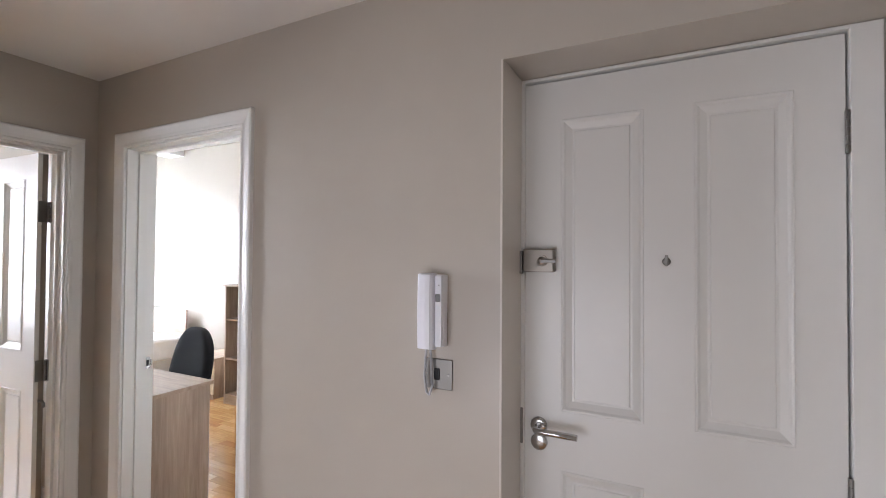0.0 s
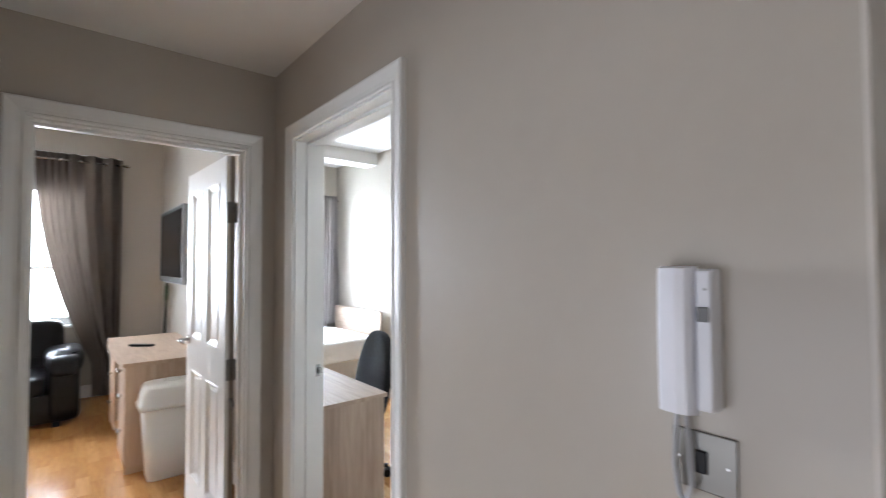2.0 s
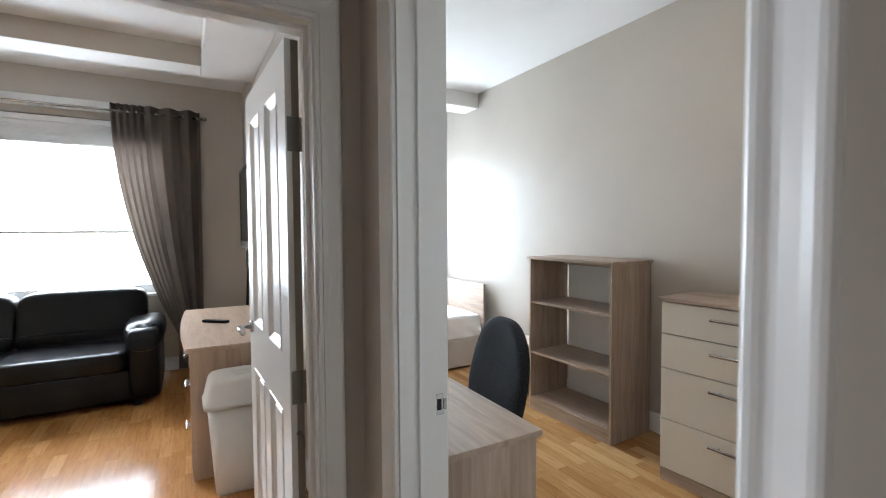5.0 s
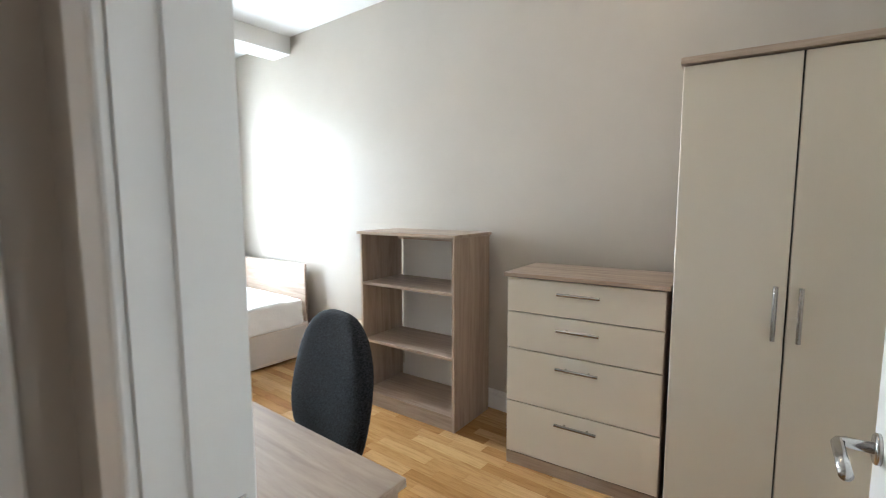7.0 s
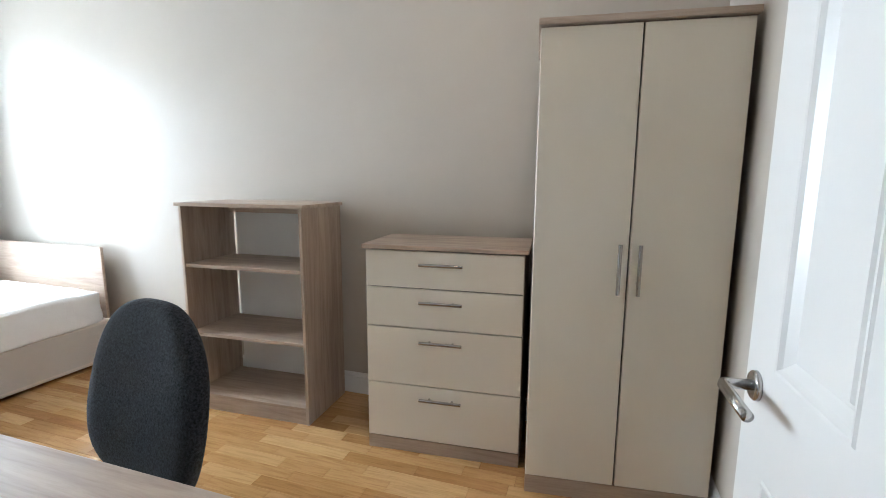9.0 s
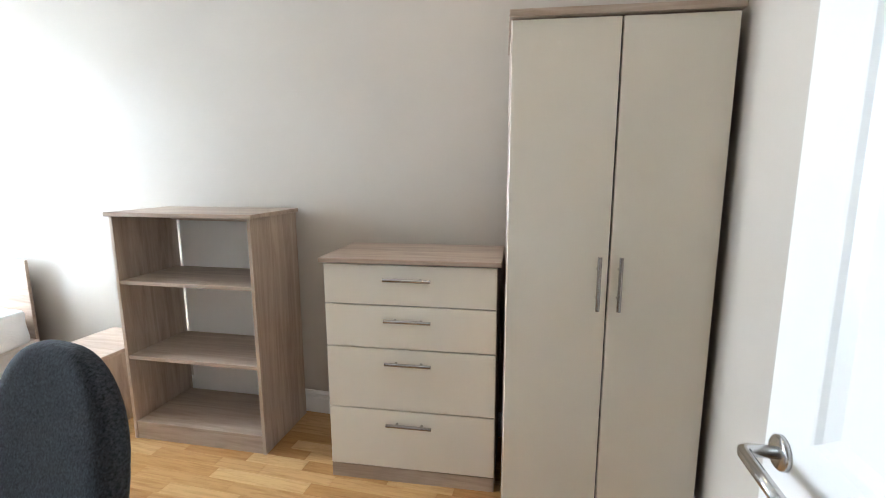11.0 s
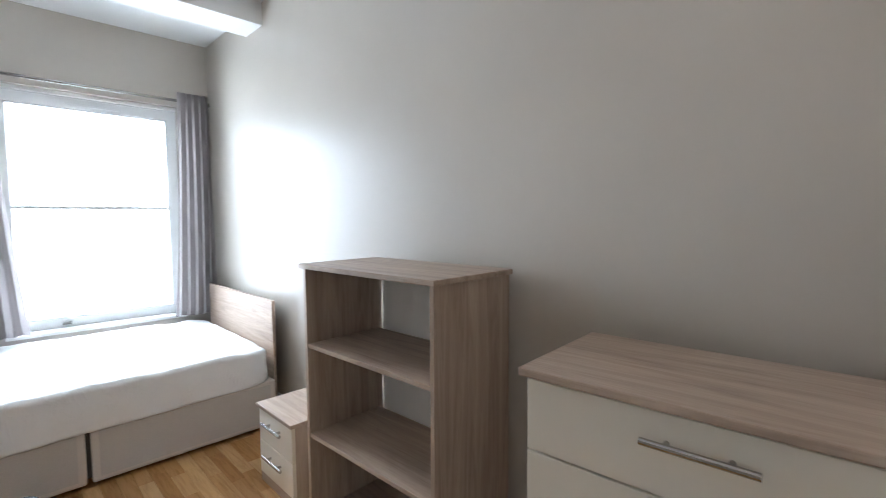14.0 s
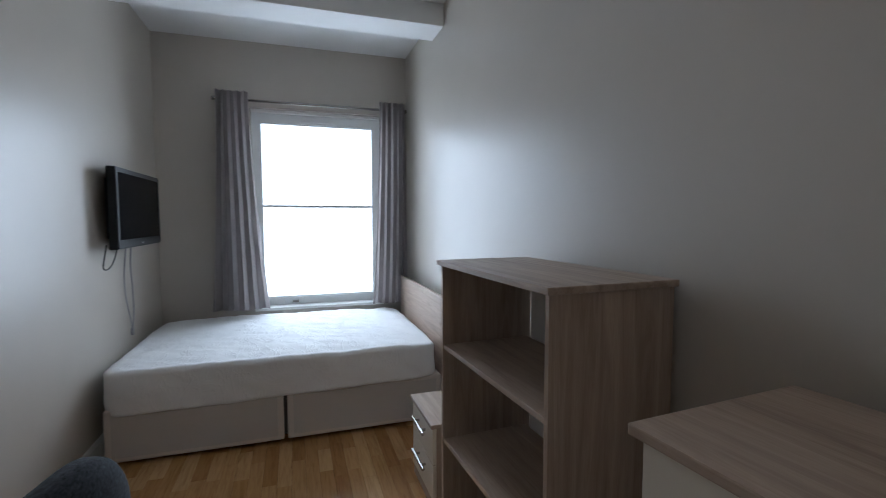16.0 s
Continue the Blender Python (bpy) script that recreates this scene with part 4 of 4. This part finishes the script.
wb = thing("waste_bin", pose(-2.462, 1.835, 0), "tall white plastic bin with a domed lid", "bin")


def bin_shape(levels, n=48, e=0.28):
    bm = bmesh.new()
    rings = []
    for sx, sy, z in levels:
        rings.append([])
        for i in range(n):
            a = 2 * math.pi * i / n
            c, s = math.cos(a), math.sin(a)
            rings[-1].append(bm.verts.new((sx * math.copysign(abs(c) ** e, c), sy * math.copysign(abs(s) ** e, s), z)))
    for a, b in zip(rings, rings[1:]):
        for i in range(n):
            bm.faces.new((a[i], a[(i + 1) % n], b[(i + 1) % n], b[i]))
    bm.faces.new(rings[0][::-1]), bm.faces.new(rings[-1])
    return bm


part("body", bin_shape([(0.088, 0.145, 0.0), (0.093, 0.15, 0.008), (0.120, 0.185, 0.49)]), bin_plastic, wb, "white tapered bin body", True)
lid = part("lid", bin_shape([(0.120, 0.186, 0.478), (0.134, 0.201, 0.472), (0.137, 0.204, 0.494), (0.130, 0.197, 0.505), (0.112, 0.175, 0.600), (0.101, 0.160, 0.622), (0.078, 0.13, 0.632), (0.025, 0.04, 0.634)]), bin_plastic, wb, "white overhanging lid", True)
part("button", lathe([(0.058, 0.628), (0.058, 0.637), (0.054, 0.640), (0.048, 0.637), (0.01, 0.636)], 28), bin_plastic, lid, "", True)

sofa = thing("sofa", pose(-4.46, 0.36, 0, 0, 0, 90), "black leather sofa below the window", "sofa")
# local: x along the sofa, y towards its back
part("frame", slab(-0.95, 0.95, -0.40, 0.40, 0.05, 0.31, 0.03, 3), leather, sofa, "", True)
for x in (-0.39, 0.39):
    part("seat_cushion", cushion(x, -0.09, 0.375, 0.392, 0.36, 0.085, 0.22, 48, 20), leather, sofa, "black leather seat cushion", True)
    part("back_cushion", cushion(x * 1.15, 0.25, 0.64, 0.45, 0.13, 0.25, 0.34, 40, 24, lambda c: Vector((c.x, c.y + 0.25 * c.z, c.z))), leather, sofa, "black leather back cushion", True)
    part("lumbar_roll", cushion(x, 0.14, 0.505, 0.39, 0.06, 0.06, 0.42, 36, 16), leather, sofa, "", True)


def arm_droop(c):
    front = max(0.0, -c.y - 0.18) / 0.245
    pucker = 0.006 * math.sin(c.x * 70) * front if c.z > -0.02 else 0.0
    return Vector((c.x, c.y, c.z * (1 - 0.15 * front) - 0.085 * front ** 1.7 + pucker))


for x in (-0.90, 0.90):
    part("arm", cushion(x, -0.01, 0.33, 0.115, 0.42, 0.29, 0.26, 40, 24), leather, sofa, "padded black leather arm", True)
    part("arm_roll", cushion(x, -0.03, 0.565, 0.145, 0.425, 0.088, 0.6, 48, 24, arm_droop), leather, sofa, "rolled leather arm top creased at the front", True)
for x in (-0.85, 0.85):
    for y in (-0.32, 0.34):
        part("foot", slab(x - 0.03, x + 0.03, y - 0.03, y + 0.03, 0, 0.052), black_plastic, sofa)

curtain_pole("curtain_pole", -4.975, -0.9, 1.755, 2.515, "thick brushed steel curtain pole above the living room window", (-0.4, 1.70), "")
c3 = thing("curtain", pose(-4.975, 0, 0), "long taupe eyelet curtain drawn aside beside the sofa", "curtain", "living room curtains")
part("cloth", curtain((0.995, 1.73), (1.49, 1.70), 2.585, 0.02, 8, 0.042, 2.1, 5, 0.86), curtain_taupe, c3, "", True)
for y in (1.02, 1.07, 1.13, 1.20, 1.36, 1.48, 1.58, 1.70):
    eye = bmesh.new()
    rod(eye, (0, y - 0.006, 2.515), (0, y + 0.006, 2.515), 0.027, 18)
    part("eyelet", eye, steel, c3)
setting("trim_living_window", boxes((-5.0595, -5.035, -0.3, 1.715, 2.50, 2.60)), white_gloss, "white painted board above the living room window", "trim")
bl = thing("window_blind", pose(-5.10, 0.58, 0), "white slatted blind drawn up at the top of the window", "blind")
part("headrail", slab(-0.03, 0.02, -0.76, 0.76, 2.385, 2.435, 0.003), upvc, bl)
for k in range(8):
    z = 2.225 + k * 0.021
    part("slat", moved(slab(-0.024, 0.024, -0.755, 0.755, -0.0012, 0.0012), pose(0, 0, z, 0, 66)), upvc, bl)
part("bottom_rail", slab(-0.026, 0.022, -0.755, 0.755, 2.190, 2.210, 0.003), upvc, bl)

# a narrow dark thing leaning in the living room corner beside the desk
st = thing("folded_stand", pose(-4.45, 2.045, 0, 0, 0, 0), "slim dark folded stand leaning in the corner", "stand")
part("tube", rod(bmesh.new(), (0, 0, 0.0), (-0.1, 0.06, 1.22), 0.015, 12, 0.011), black_plastic, st)
part("clamp", rod(bmesh.new(), (-0.085, 0.051, 1.04), (-0.1, 0.058, 1.20), 0.02, 12), leaf_green, st)

# ---- oak strip floors, laid along x ----
random.seed(11)
floor_bed = setting("floor_bedroom", boxes((-5.06, 0.17, 2.15, 4.36, -0.016, -0.011)), dark_gap, "lacquered oak strip floor in warm brown tones", "floor")
floor_liv = setting("floor_living", boxes((-5.06, -1.14, -1.3, 2.13, -0.016, -0.011)), dark_gap, "glossy amber oak strip floor", "floor")
floor_hall = setting("floor_hall", boxes((-1.14, 1.95, -0.20, 2.15, -0.016, -0.011)), dark_gap, "lacquered oak strip floor in warm brown tones", "floor")
WIDTH = 0.071
TIGHT, OPEN = (0.0001, 0.0004), (0.0003, 0.0008)


def strip_mesh(length, seam):
    bm = bmesh.new()
    g, c = seam
    lo = [bm.verts.new(p) for p in ((g, g, -0.011), (length - g, g, -0.011), (length - g, WIDTH - g, -0.011), (g, WIDTH - g, -0.011))]
    mid = [bm.verts.new(p) for p in ((g, g, -c), (length - g, g, -c), (length - g, WIDTH - g, -c), (g, WIDTH - g, -c))]
    hi = [bm.verts.new(p) for p in ((g + c, g + c, 0), (length - g - c, g + c, 0), (length - g - c, WIDTH - g - c, 0), (g + c, WIDTH - g - c, 0))]
    for a, b in ((lo, mid), (mid, hi)):
        for i in range(4):
            bm.faces.new((a[i], a[(i + 1) % 4], b[(i + 1) % 4], b[i]))
    bm.faces.new(hi)
    return bm


LENGTHS = (0.24, 0.30, 0.36, 0.42, 0.48)
strips = [mesh_of("strip", strip_mesh(n, OPEN), oak_floor_piece) for n in LENGTHS]
amber_strips = [mesh_of("strip", strip_mesh(n, TIGHT), amber_piece) for n in LENGTHS]


def lay(parent, x0, x1, y0, y1, near, field, pieces, seam):
    """Rows of strips of mixed lengths; those inside the stretch 'near' are pieces of their own, the rest one field."""
    verts, faces, count = [], [], 0
    y = y0
    while y < y1 - 0.005:
        w = min(WIDTH, y1 - y)
        x = x0
        first = random.uniform(0.08, 0.40)
        while x < x1 - 0.02:
            k = random.randrange(len(LENGTHS))
            n = first or LENGTHS[k]
            n = min(n, x1 - x)
            whole = not first and abs(n - LENGTHS[k]) < 1e-6 and w == WIDTH
            if whole and near and near[0] < x < near[1] and near[2] < y < near[3] and count < 300:
                ob = new("floor_strip", pieces[k])
                ob.location = (x, y, 0)
                ob.parent = parent
                count += 1
            else:
                b = len(verts)
                g, c = seam
                for dz, i in ((-0.011, g), (-c, g), (0, g + c)):
                    verts.extend([(x + i, y + i, dz), (x + n - i, y + i, dz), (x + n - i, y + w - i, dz), (x + i, y + w - i, dz)])
                for s in (0, 4):
                    for i in range(4):
                        faces.append((b + s + i, b + s + (i + 1) % 4, b + s + 4 + (i + 1) % 4, b + s + 4 + i))
                faces.append((b + 8, b + 9, b + 10, b + 11))
            x += n
            first = 0
        y += w
    me = bpy.data.meshes.new("strip_field")
    me.from_pydata(verts, [], faces)
    me.materials.append(field)
    ob = new("strip_field", me)
    ob.parent = parent
    tagged(ob, "", "", "", "stuff")


lay(floor_bed, -5.06, 0.17, 2.15, 4.36, (-4.0, 0.1, 2.6, 3.95), oak_floor_rest, strips, OPEN)
lay(floor_liv, -5.06, -1.14, -1.3, 2.13, (-4.3, -1.3, 0.75, 2.0), amber_floor, amber_strips, TIGHT)
lay(floor_hall, -1.14, 1.95, -0.20, 2.15, None, oak_floor_rest, strips, OPEN)
